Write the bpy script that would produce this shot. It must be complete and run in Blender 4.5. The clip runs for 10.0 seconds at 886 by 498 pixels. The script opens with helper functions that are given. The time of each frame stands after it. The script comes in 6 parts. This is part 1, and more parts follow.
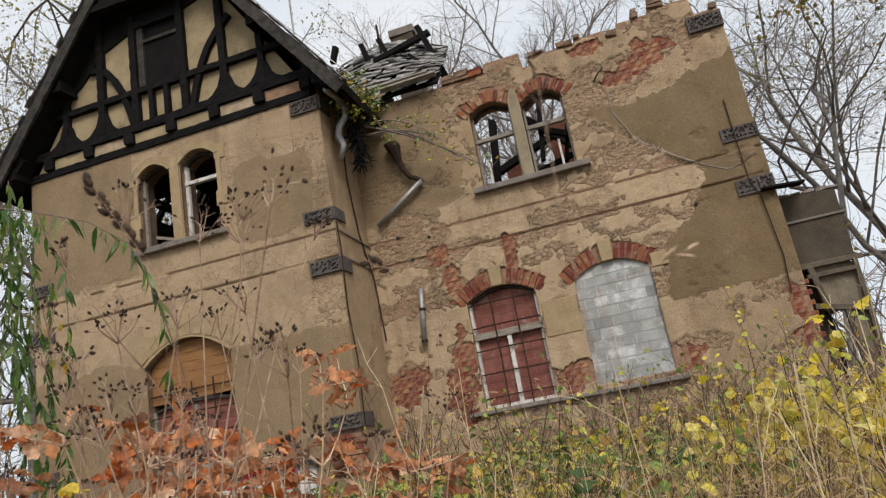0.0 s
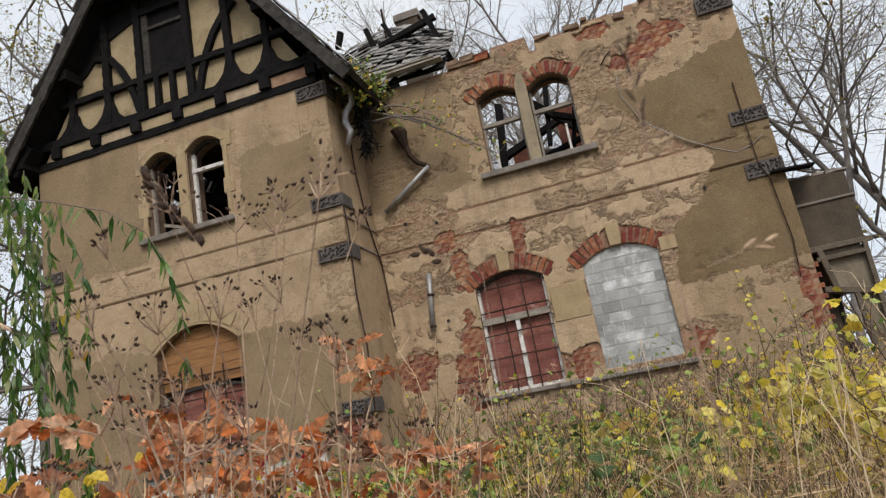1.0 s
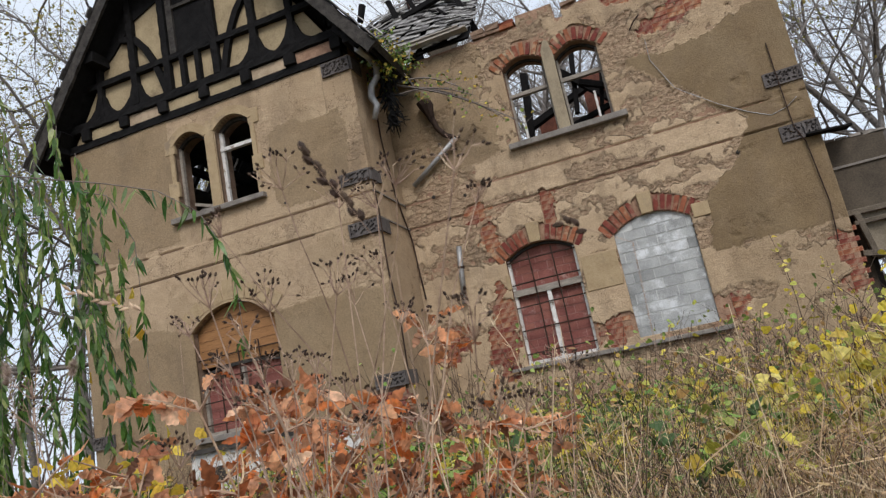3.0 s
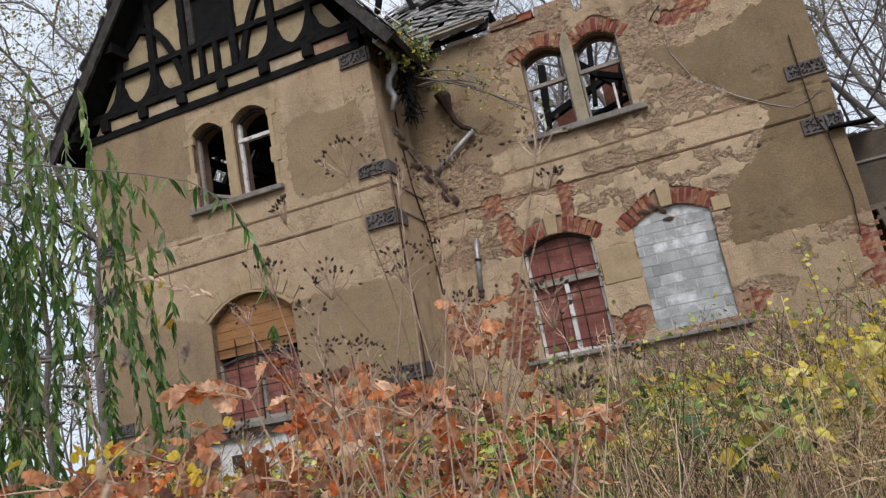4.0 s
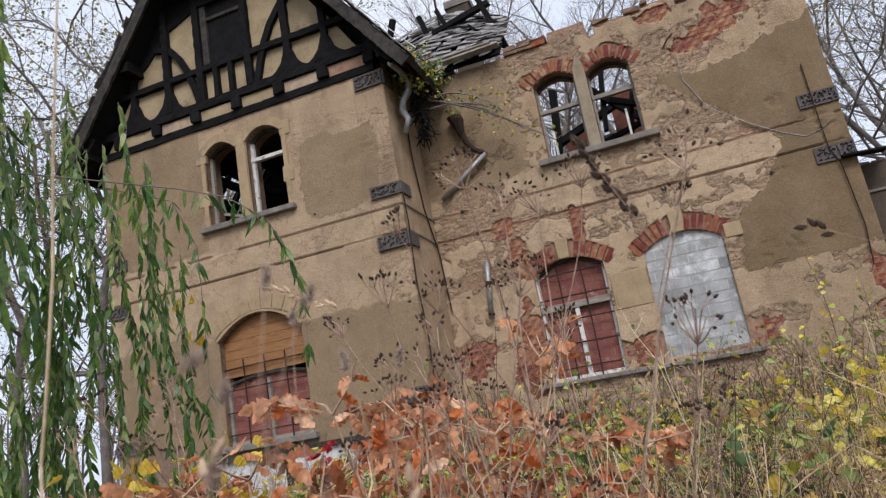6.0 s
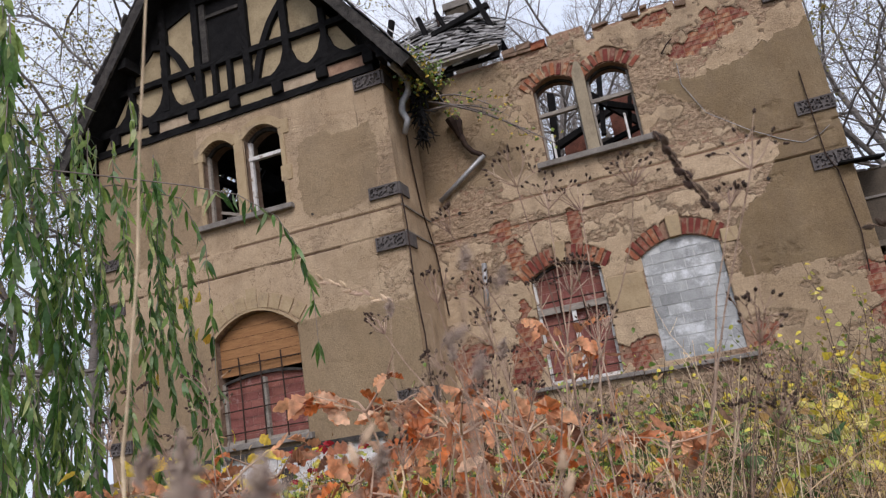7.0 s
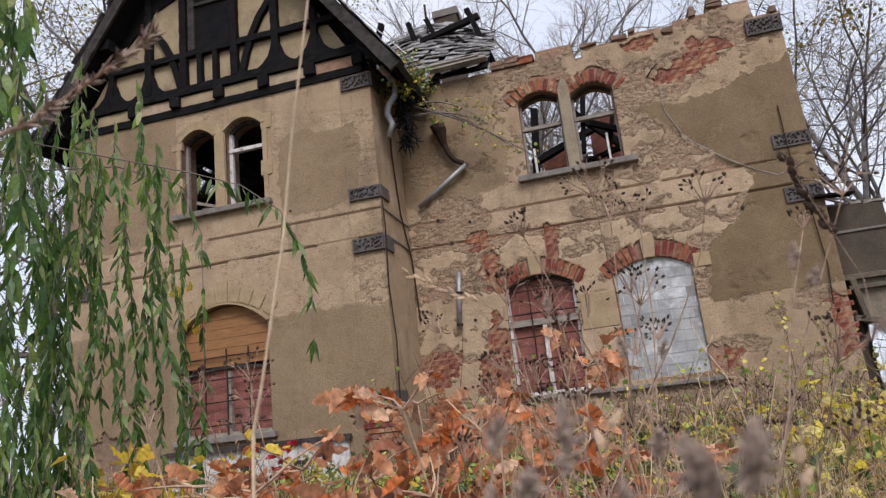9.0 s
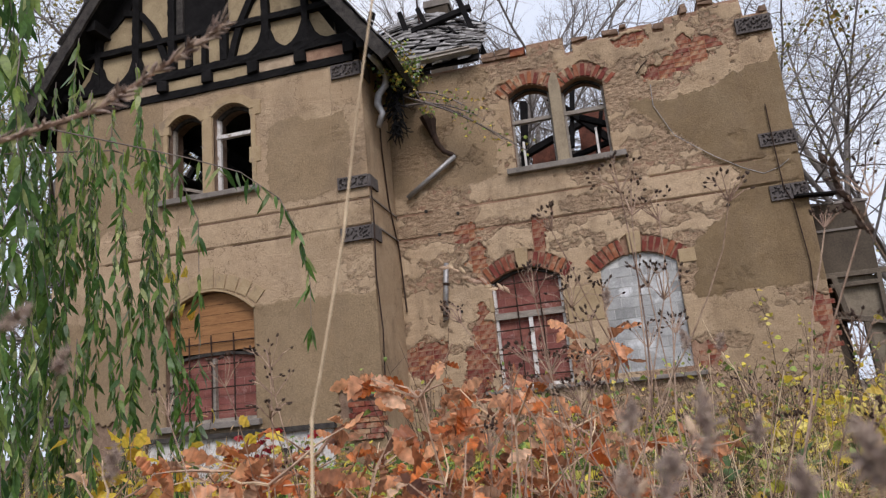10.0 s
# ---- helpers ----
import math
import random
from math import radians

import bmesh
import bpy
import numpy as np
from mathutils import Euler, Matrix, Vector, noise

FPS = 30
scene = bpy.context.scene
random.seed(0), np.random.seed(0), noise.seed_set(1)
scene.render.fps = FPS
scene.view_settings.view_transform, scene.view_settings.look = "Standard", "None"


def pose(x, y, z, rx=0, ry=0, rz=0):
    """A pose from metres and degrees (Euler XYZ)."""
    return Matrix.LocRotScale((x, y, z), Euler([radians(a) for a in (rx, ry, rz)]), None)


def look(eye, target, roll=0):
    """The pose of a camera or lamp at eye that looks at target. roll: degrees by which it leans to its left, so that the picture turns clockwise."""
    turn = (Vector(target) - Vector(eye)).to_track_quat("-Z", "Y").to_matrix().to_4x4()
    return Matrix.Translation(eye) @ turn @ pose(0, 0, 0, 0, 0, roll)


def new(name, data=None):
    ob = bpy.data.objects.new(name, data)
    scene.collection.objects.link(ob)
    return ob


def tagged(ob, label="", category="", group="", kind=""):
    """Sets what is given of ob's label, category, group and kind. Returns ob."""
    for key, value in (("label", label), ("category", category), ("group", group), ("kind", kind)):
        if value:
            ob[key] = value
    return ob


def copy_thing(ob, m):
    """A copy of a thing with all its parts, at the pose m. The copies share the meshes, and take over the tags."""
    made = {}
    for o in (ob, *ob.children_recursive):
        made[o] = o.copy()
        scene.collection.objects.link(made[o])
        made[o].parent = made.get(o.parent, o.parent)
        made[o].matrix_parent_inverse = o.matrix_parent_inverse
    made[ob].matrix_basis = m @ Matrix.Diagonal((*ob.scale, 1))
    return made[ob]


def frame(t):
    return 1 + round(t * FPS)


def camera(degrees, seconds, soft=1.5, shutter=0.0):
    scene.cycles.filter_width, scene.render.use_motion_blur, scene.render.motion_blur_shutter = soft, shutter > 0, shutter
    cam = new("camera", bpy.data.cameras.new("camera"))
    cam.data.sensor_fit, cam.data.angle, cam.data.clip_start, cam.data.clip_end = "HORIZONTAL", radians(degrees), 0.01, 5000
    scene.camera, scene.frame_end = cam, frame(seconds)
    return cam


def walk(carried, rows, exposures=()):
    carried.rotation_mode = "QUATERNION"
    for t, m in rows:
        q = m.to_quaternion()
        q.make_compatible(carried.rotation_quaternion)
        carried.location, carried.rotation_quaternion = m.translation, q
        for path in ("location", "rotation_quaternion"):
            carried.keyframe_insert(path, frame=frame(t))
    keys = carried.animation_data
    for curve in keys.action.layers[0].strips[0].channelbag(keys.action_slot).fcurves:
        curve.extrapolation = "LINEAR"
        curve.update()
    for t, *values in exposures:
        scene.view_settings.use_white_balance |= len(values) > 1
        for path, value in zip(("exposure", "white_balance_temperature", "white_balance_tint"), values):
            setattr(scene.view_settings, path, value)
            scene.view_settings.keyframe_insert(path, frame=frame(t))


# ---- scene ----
cam = camera(64.0, 10.0, soft=1.2)
cam.data.dof.use_dof, cam.data.dof.focus_distance, cam.data.dof.aperture_fstop = True, 2.5, 9.5
PATH = [
    (0, (3.937, -10.648, 1.239), (3.469, -8.777, 1.768), -10.35),
    (0.5, (3.915, -10.655, 1.247), (3.439, -8.781, 1.759), -10.35),
    (1, (3.890, -10.662, 1.254), (3.400, -8.786, 1.746), -10.62),
    (1.5, (3.863, -10.669, 1.261), (3.357, -8.793, 1.735), -11.09),
    (2, (3.832, -10.677, 1.267), (3.309, -8.802, 1.725), -11.43),
    (2.5, (3.800, -10.686, 1.273), (3.258, -8.812, 1.716), -11.59),
    (4, (3.692, -10.714, 1.289), (3.090, -8.853, 1.705), -10.90),
    (4.5, (3.654, -10.725, 1.294), (3.050, -8.867, 1.724), -10.70),
    (5, (3.615, -10.736, 1.299), (3.016, -8.883, 1.754), -10.33),
    (5.5, (3.576, -10.747, 1.303), (2.983, -8.897, 1.777), -10.13),
    (7, (3.459, -10.785, 1.313), (2.892, -8.928, 1.793), -9.49),
    (7.5, (3.421, -10.799, 1.315), (2.875, -8.937, 1.801), -8.81),
    (8, (3.385, -10.813, 1.318), (2.862, -8.946, 1.807), -7.98),
    (8.5, (3.350, -10.828, 1.320), (2.850, -8.955, 1.811), -7.06),
    (9, (3.316, -10.843, 1.321), (2.842, -8.962, 1.808), -6.31),
    (9.5, (3.285, -10.859, 1.323), (2.834, -8.970, 1.802), -5.75),
    (10, (3.256, -10.875, 1.324), (2.823, -8.977, 1.782), -5.48),
]
walk(cam, [(t, look(eye, target, roll)) for t, eye, target, roll in PATH],
     exposures=[(0, 0.0, 6750, 11), (2.5, 0.05, 6300, 11), (5, 0.08, 6150, 14), (7.5, 0.09, 6100, 17.5), (10, 0.06, 6250, 17.5)])

# ---------------------------------------------------------------- daylight: overcast autumn sky
world = bpy.data.worlds.new("overcast_sky")
scene.world = world
world.use_nodes = True
wn, wl = world.node_tree.nodes, world.node_tree.links
sky = wn.new("ShaderNodeTexSky")
sky.sky_type, sky.sun_disc = "NISHITA", False
sky.sun_elevation, sky.sun_rotation = radians(48), radians(150)
sky.air_density, sky.dust_density = 1.0, 3.0
cloud = wn.new("ShaderNodeTexNoise")
cloud.inputs["Scale"].default_value, cloud.inputs["Detail"].default_value = 2.2, 4
ramp = wn.new("ShaderNodeValToRGB")
ramp.color_ramp.elements[0].position, ramp.color_ramp.elements[0].color = 0.3, (6.4, 7.3, 8.4, 1)
ramp.color_ramp.elements[1].position, ramp.color_ramp.elements[1].color = 0.72, (8.3, 8.7, 9.1, 1)
wl.new(cloud.outputs["Fac"], ramp.inputs["Fac"])
mixw = wn.new("ShaderNodeMixRGB")
mixw.inputs["Fac"].default_value = 0.88
wl.new(sky.outputs["Color"], mixw.inputs["Color1"])
wl.new(ramp.outputs["Color"], mixw.inputs["Color2"])
bg = wn["Background"]
bg.inputs["Strength"].default_value = 0.113
wl.new(mixw.outputs["Color"], bg.inputs["Color"])
sun = new("sun", bpy.data.lights.new("sun", "SUN"))
sun.data.energy, sun.data.angle, sun.data.color = 2.2, radians(25), (1.0, 0.95, 0.88)
sun.matrix_world = look((6, -14, 18), (0, 0, 3))


# ---------------------------------------------------------------- materials
def node(nt, kind, **sets):
    n = nt.nodes.new(kind)
    for k, v in sets.items():
        n.inputs[k].default_value = v
    return n


def rgb(c):
    return (c[0], c[1], c[2], 1.0)


def material(name, dark, light, scale=3.0, fine=40.0, rough=0.85, bump=0.3, metal=0.0, stretch=(1, 1, 1), accent=None,
             accent_scale=1.2, accent_at=0.6, vary=0.0, islands=False, through_light=0.0, spec=0.25):
    """A rough natural surface: a broad and a fine mottling between two colours, an optional stain of a third, and relief."""
    m = bpy.data.materials.new(name)
    m.use_nodes = True
    nt = m.node_tree
    L = nt.links.new
    b = nt.nodes["Principled BSDF"]
    geo = nt.nodes.new("ShaderNodeTexCoord")
    mp = nt.nodes.new("ShaderNodeMapping")
    mp.inputs["Scale"].default_value = stretch
    L(geo.outputs["Object"], mp.inputs["Vector"])
    n1 = node(nt, "ShaderNodeTexNoise", Scale=scale, Detail=6.0, Roughness=0.62)
    n2 = node(nt, "ShaderNodeTexNoise", Scale=fine, Detail=4.0, Roughness=0.6)
    L(mp.outputs["Vector"], n1.inputs["Vector"])
    L(mp.outputs["Vector"], n2.inputs["Vector"])
    add = nt.nodes.new("ShaderNodeMath")
    add.operation = "MULTIPLY_ADD"
    add.inputs[1].default_value = 0.45
    L(n2.outputs["Fac"], add.inputs[0])
    sc = nt.nodes.new("ShaderNodeMath")
    sc.operation = "MULTIPLY"
    sc.inputs[1].default_value = 0.55
    L(n1.outputs["Fac"], sc.inputs[0])
    L(sc.outputs[0], add.inputs[2])
    r = nt.nodes.new("ShaderNodeValToRGB")
    r.color_ramp.elements[0].position, r.color_ramp.elements[0].color = 0.36, rgb(dark)
    r.color_ramp.elements[1].position, r.color_ramp.elements[1].color = 0.64, rgb(light)
    L(add.outputs[0], r.inputs["Fac"])
    col = r.outputs["Color"]
    if accent:
        n3 = node(nt, "ShaderNodeTexNoise", Scale=accent_scale, Detail=7.0, Roughness=0.68)
        L(mp.outputs["Vector"], n3.inputs["Vector"])
        r3 = nt.nodes.new("ShaderNodeValToRGB")
        r3.color_ramp.elements[0].position, r3.color_ramp.elements[1].position = accent_at - 0.05, accent_at + 0.06
        L(n3.outputs["Fac"], r3.inputs["Fac"])
        mx = nt.nodes.new("ShaderNodeMixRGB")
        L(r3.outputs["Color"], mx.inputs["Fac"])
        L(col, mx.inputs["Color1"])
        mx.inputs["Color2"].default_value = rgb(accent)
        col = mx.outputs["Color"]
    if vary:
        hv = nt.nodes.new("ShaderNodeHueSaturation")
        if islands:
            g = nt.nodes.new("ShaderNodeNewGeometry")
            rnd = g.outputs["Random Per Island"]
        else:
            rnd = nt.nodes.new("ShaderNodeObjectInfo").outputs["Random"]
        for key, lo, hi in (("Value", 1 - vary, 1 + vary), ("Hue", 0.5 - vary * 0.05, 0.5 + vary * 0.05)):
            mr = nt.nodes.new("ShaderNodeMapRange")
            mr.inputs["To Min"].default_value, mr.inputs["To Max"].default_value = lo, hi
            L(rnd, mr.inputs["Value"])
            L(mr.outputs[0], hv.inputs[key])
        L(col, hv.inputs["Color"])
        col = hv.outputs["Color"]
    L(col, b.inputs["Base Color"])
    b.inputs["Roughness"].default_value, b.inputs["Metallic"].default_value = rough, metal
    b.inputs["Specular IOR Level"].default_value = spec
    if bump:
        bp = nt.nodes.new("ShaderNodeBump")
        bp.inputs["Strength"].default_value, bp.inputs["Distance"].default_value = bump, 0.02
        L(add.outputs[0], bp.inputs["Height"])
        L(bp.outputs["Normal"], b.inputs["Normal"])
    if through_light:
        tr = nt.nodes.new("ShaderNodeBsdfTranslucent")
        ms = nt.nodes.new("ShaderNodeMixShader")
        ms.inputs["Fac"].default_value = through_light
        L(col, tr.inputs["Color"])
        L(b.outputs["BSDF"], ms.inputs[1])
        L(tr.outputs["BSDF"], ms.inputs[2])
        L(ms.outputs[0], nt.nodes["Material Output"].inputs["Surface"])
    return m


def render_coat(name):
    """Old lime render: a rough weathered coat, a smoother later coat where the mesh attribute 'coat' is 1, grime streaks."""
    m = bpy.data.materials.new(name)
    m.use_nodes = True
    nt = m.node_tree
    L = nt.links.new
    b = nt.nodes["Principled BSDF"]
    b.inputs["Roughness"].default_value = 0.92
    tc = nt.nodes.new("ShaderNodeTexCoord").outputs["Object"]

    def noise_ramp(scale, p0, p1, c0, c1, stretch=(1, 1, 1), detail=8.0):
        mp = nt.nodes.new("ShaderNodeMapping")
        mp.inputs["Scale"].default_value = stretch
        L(tc, mp.inputs["Vector"])
        n = node(nt, "ShaderNodeTexNoise", Scale=scale, Detail=detail, Roughness=0.66)
        L(mp.outputs["Vector"], n.inputs["Vector"])
        r = nt.nodes.new("ShaderNodeValToRGB")
        r.color_ramp.elements[0].position, r.color_ramp.elements[0].color = p0, rgb(c0)
        r.color_ramp.elements[1].position, r.color_ramp.elements[1].color = p1, rgb(c1)
        L(n.outputs["Fac"], r.inputs["Fac"])
        return r.outputs["Color"], n.outputs["Fac"]

    def mix(f, a, c, mode="MIX"):
        x = nt.nodes.new("ShaderNodeMixRGB")
        x.blend_type = mode
        for s, v in (("Fac", f), ("Color1", a), ("Color2", c)):
            if isinstance(v, (tuple, float)):
                x.inputs[s].default_value = v if isinstance(v, float) else rgb(v)
            else:
                L(v, x.inputs[s])
        return x.outputs["Color"]

    def attr(key):
        n = nt.nodes.new("ShaderNodeAttribute")
        n.attribute_name = key
        return n.outputs["Fac"]

    def calc(op, p, q):
        n = nt.nodes.new("ShaderNodeMath")
        n.operation = op
        n.use_clamp = op == "MULTIPLY"
        for i, v in enumerate((p, q)):
            if isinstance(v, float):
                n.inputs[i].default_value = v
            else:
                L(v, n.inputs[i])
        return n.outputs[0]

    coat, red, rough, pale = attr("coat"), attr("brickdust"), attr("rough"), attr("pale")
    # the first coat: tan, mottled broadly and finely
    base, h1 = noise_ramp(2.1, 0.34, 0.66, (0.345, 0.24, 0.142), (0.475, 0.352, 0.222), (1, 1, 1.25), 10.0)
    bleached, _ = noise_ramp(4.5, 0.35, 0.65, (0.45, 0.328, 0.208), (0.55, 0.412, 0.272), (1, 1, 1.8), 8.0)
    fine, h2 = noise_ramp(46.0, 0.35, 0.7, (0.74, 0.73, 0.72), (1.14, 1.14, 1.13))
    speck, _ = noise_ramp(130.0, 0.62, 0.70, (1, 1, 1), (0.62, 0.60, 0.58), (1, 1, 1.2), 3.0)
    # where its face has come away: a coarse brown bed with a torn edge
    fray = node(nt, "ShaderNodeTexNoise", Scale=9.0, Detail=9.0, Roughness=0.7)
    L(tc, fray.inputs["Vector"])
    torn = nt.nodes.new("ShaderNodeMapRange")
    torn.inputs["From Min"].default_value, torn.inputs["From Max"].default_value = 0.255, 0.315
    L(calc("ADD", attr("peel"), calc("MULTIPLY", fray.outputs["Fac"], 0.40)), torn.inputs["Value"])
    lost = torn.outputs[0]
    bed, hb = noise_ramp(13.0, 0.36, 0.64, (0.30, 0.198, 0.122), (0.53, 0.383, 0.25), (1, 1, 1.7), 8.0)
    rosy, _ = noise_ramp(2.2, 0.46, 0.60, (0, 0, 0), (0.7, 0.7, 0.7), (1, 1, 1.4), 9.0)
    late_col, _ = noise_ramp(1.5, 0.3, 0.7, (0.138, 0.092, 0.045), (0.222, 0.152, 0.077), (1, 1, 1), 9.0)
    wash, _ = noise_ramp(0.9, 0.45, 0.68, (0, 0, 0), (0.55, 0.55, 0.55), (1.2, 1.2, 0.7), 6.0)
    grime, _ = noise_ramp(1.3, 0.50, 0.68, (0, 0, 0), (0.55, 0.55, 0.55), (1.6, 1.6, 0.6), 6.0)
    blot, _ = noise_ramp(2.6, 0.57, 0.60, (0, 0, 0), (0.4, 0.4, 0.4), (1, 1, 1), 12.0)
    pits, _ = noise_ramp(24.0, 0.60, 0.66, (1, 1, 1), (0.45, 0.42, 0.40), (1, 1, 1.4), 6.0)
    warp = node(nt, "ShaderNodeTexNoise", Scale=2.4, Detail=6.0, Roughness=0.65)
    L(tc, warp.inputs["Vector"])
    shift = nt.nodes.new("ShaderNodeVectorMath")
    shift.operation = "MULTIPLY_ADD"
    shift.inputs[1].default_value = (0.9, 0.9, 0.9)
    L(warp.outputs["Color"], shift.inputs[0])
    L(tc, shift.inputs[2])
    cell = nt.nodes.new("ShaderNodeTexVoronoi")
    cell.feature = "DISTANCE_TO_EDGE"
    cell.inputs["Scale"].default_value = 1.1
    L(shift.outputs[0], cell.inputs["Vector"])
    crack = nt.nodes.new("ShaderNodeValToRGB")
    crack.color_ramp.elements[0].position, crack.color_ramp.elements[0].color = 0.002, (0.30, 0.27, 0.25, 1)
    crack.color_ramp.elements[1].position, crack.color_ramp.elements[1].color = 0.008, (1, 1, 1, 1)
    L(cell.outputs["Distance"], crack.inputs["Fac"])
    gone = calc("MULTIPLY", lost, rough)
    col = mix(pale, base, bleached)
    bed = mix(calc("MULTIPLY", rosy, red), bed, (0.35, 0.18, 0.115))
    bed = mix(0.45, bed, pits, "MULTIPLY")
    col = mix(gone, col, bed)
    col = mix(0.8, col, crack.outputs["Color"], "MULTIPLY")
    late_col = mix(blot, late_col, (0.25, 0.175, 0.10))
    late_col = mix(wash, late_col, (0.255, 0.188, 0.11))
    col = mix(coat, col, late_col)
    col = mix(grime, col, (0.185, 0.13, 0.082))
    col = mix(1.0, col, fine, "MULTIPLY")
    col = mix(1.0, col, speck, "MULTIPLY")
    L(col, b.inputs["Base Color"])
    # relief: the torn step, the coarse bed, a fine sandy grain
    step = calc("MULTIPLY", gone, -0.55)
    coarse = calc("MULTIPLY", calc("MULTIPLY", hb, gone), 0.75)
    grain = calc("MULTIPLY", h2, 0.12)
    broad = calc("MULTIPLY", calc("MULTIPLY", h1, rough), 0.5)
    bp = nt.nodes.new("ShaderNodeBump")
    bp.inputs["Distance"].default_value, bp.inputs["Strength"].default_value = 0.09, 1.0
    L(calc("ADD", calc("ADD", step, coarse), calc("ADD", grain, broad)), bp.inputs["Height"])
    L(bp.outputs["Normal"], b.inputs["Normal"])
    return m


RENDER = render_coat("old_render")
BRICK = material("red_brick", (0.13, 0.037, 0.022), (0.29, 0.088, 0.05), 9, 60, 0.9, 0.5, vary=0.3, accent=(0.32, 0.205, 0.135), accent_scale=5, accent_at=0.565)
MORTAR = material("lime_mortar", (0.26, 0.19, 0.125), (0.46, 0.36, 0.25), 8, 50, 0.95, 0.7)
RUBBLE = material("brown_wall_core", (0.13, 0.082, 0.056), (0.29, 0.20, 0.14), 9, 50, 0.95, 0.7)
PINKCORE = material("brick_dusted_mortar", (0.19, 0.105, 0.068), (0.37, 0.24, 0.16), 9, 50, 0.95, 0.7)
SAND = material("sandstone_surround", (0.27, 0.192, 0.108), (0.42, 0.318, 0.19), 4, 60, 0.9, 0.3, accent=(0.24, 0.18, 0.12), accent_scale=3)
GREYSTONE = material("grey_sandstone_post", (0.20, 0.16, 0.11), (0.36, 0.295, 0.20), 5, 60, 0.9, 0.4)
SILL = material("weathered_stone_sill", (0.13, 0.115, 0.10), (0.27, 0.24, 0.21), 6, 60, 0.85, 0.4)
QUOIN = material("dark_vermiculated_stone", (0.06, 0.052, 0.05), (0.135, 0.118, 0.11), 9, 60, 0.9, 0.5)
# Burnt timber black; also stands for shade in the gable window and eaves.
CHARSHADE = material("charred_timber_and_shade", (0.006, 0.0058, 0.006), (0.017, 0.016, 0.0158), 6, 50, 0.9, 0.6, stretch=(1, 1, 1), spec=0.08)
BOARD = material("weathered_roof_board", (0.012, 0.011, 0.010), (0.075, 0.066, 0.058), 9, 60, 0.9, 0.8)
INFILL = material("ochre_infill_plaster", (0.235, 0.18, 0.105), (0.40, 0.315, 0.19), 3, 40, 0.9, 0.3, accent=(0.20, 0.15, 0.09), accent_scale=2.2, accent_at=0.64)
SLATE = material("old_slate", (0.09, 0.085, 0.08), (0.34, 0.325, 0.31), 10, 50, 0.75, 0.4, vary=0.55)
WHITE = material("flaking_white_paint", (0.42, 0.40, 0.37), (0.74, 0.72, 0.69), 7, 60, 0.6, 0.3, accent=(0.22, 0.16, 0.11), accent_scale=9, accent_at=0.60)
GREYWOOD = material("grey_weathered_wood", (0.17, 0.145, 0.12), (0.36, 0.32, 0.27), 6, 50, 0.85, 0.4, stretch=(1, 1, 4))
BLOCK = material("pale_concrete_block", (0.25, 0.252, 0.245), (0.44, 0.442, 0.43), 4, 70, 0.92, 0.7, vary=0.12, accent=(0.60, 0.61, 0.61), accent_scale=2.6, accent_at=0.56)
DARKBLOCK = material("damp_concrete_block", (0.19, 0.195, 0.19), (0.34, 0.34, 0.33), 6, 70, 0.92, 0.5, vary=0.15)
PALEJOINT = material("pale_cement_joint", (0.40, 0.40, 0.385), (0.60, 0.60, 0.575), 6, 70, 0.95, 0.5)
REDJOINT = material("pinkish_joint", (0.24, 0.115, 0.095), (0.36, 0.20, 0.17), 6, 60, 0.9, 0.3)
REDPAINT = material("faded_red_block", (0.17, 0.058, 0.045), (0.29, 0.115, 0.092), 3, 40, 0.85, 0.4, vary=0.10, accent=(0.36, 0.22, 0.19), accent_scale=5, accent_at=0.62)
PLYWOOD = material("orange_brown_boarding", (0.205, 0.095, 0.037), (0.345, 0.175, 0.07), 5, 40, 0.7, 0.3, stretch=(1, 1, 9))
IRON = material("rusty_iron", (0.02, 0.013, 0.010), (0.06, 0.034, 0.023), 12, 60, 0.7, 0.3, metal=0.3)
ZINC = material("dull_zinc", (0.22, 0.215, 0.21), (0.42, 0.41, 0.40), 6, 40, 0.5, 0.15, metal=0.5)
# Near-black: soot, with the dimness of rooms and holes put into the colour.
DARKROOM = material("soot_and_shade_dark", (0.02, 0.018, 0.016), (0.07, 0.06, 0.052), 3, 30, 0.95, 0.3)
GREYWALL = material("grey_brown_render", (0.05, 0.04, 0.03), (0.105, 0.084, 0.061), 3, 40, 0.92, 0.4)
PORCHWOOD = material("brown_porch_timber", (0.07, 0.055, 0.042), (0.17, 0.14, 0.105), 6, 50, 0.9, 0.5)
PANELWOOD = material("tan_porch_panel", (0.13, 0.108, 0.078), (0.25, 0.21, 0.155), 4, 50, 0.9, 0.4)
GLASS = bpy.data.materials.new("dirty_glass")
GLASS.use_nodes = True
gb = GLASS.node_tree.nodes["Principled BSDF"]
gb.inputs["Base Color"].default_value, gb.inputs["Roughness"].default_value = (0.8, 0.85, 0.85, 1), 0.05
gb.inputs["Transmission Weight"].default_value = 1.0
MOSS = material("moss", (0.05, 0.075, 0.015), (0.16, 0.20, 0.045), 9, 60, 0.95, 0.8)
SOIL = material("leaf_littered_soil", (0.045, 0.032, 0.02), (0.15, 0.105, 0.06), 4, 60, 0.95, 0.8, accent=(0.19, 0.13, 0.06), accent_scale=6)


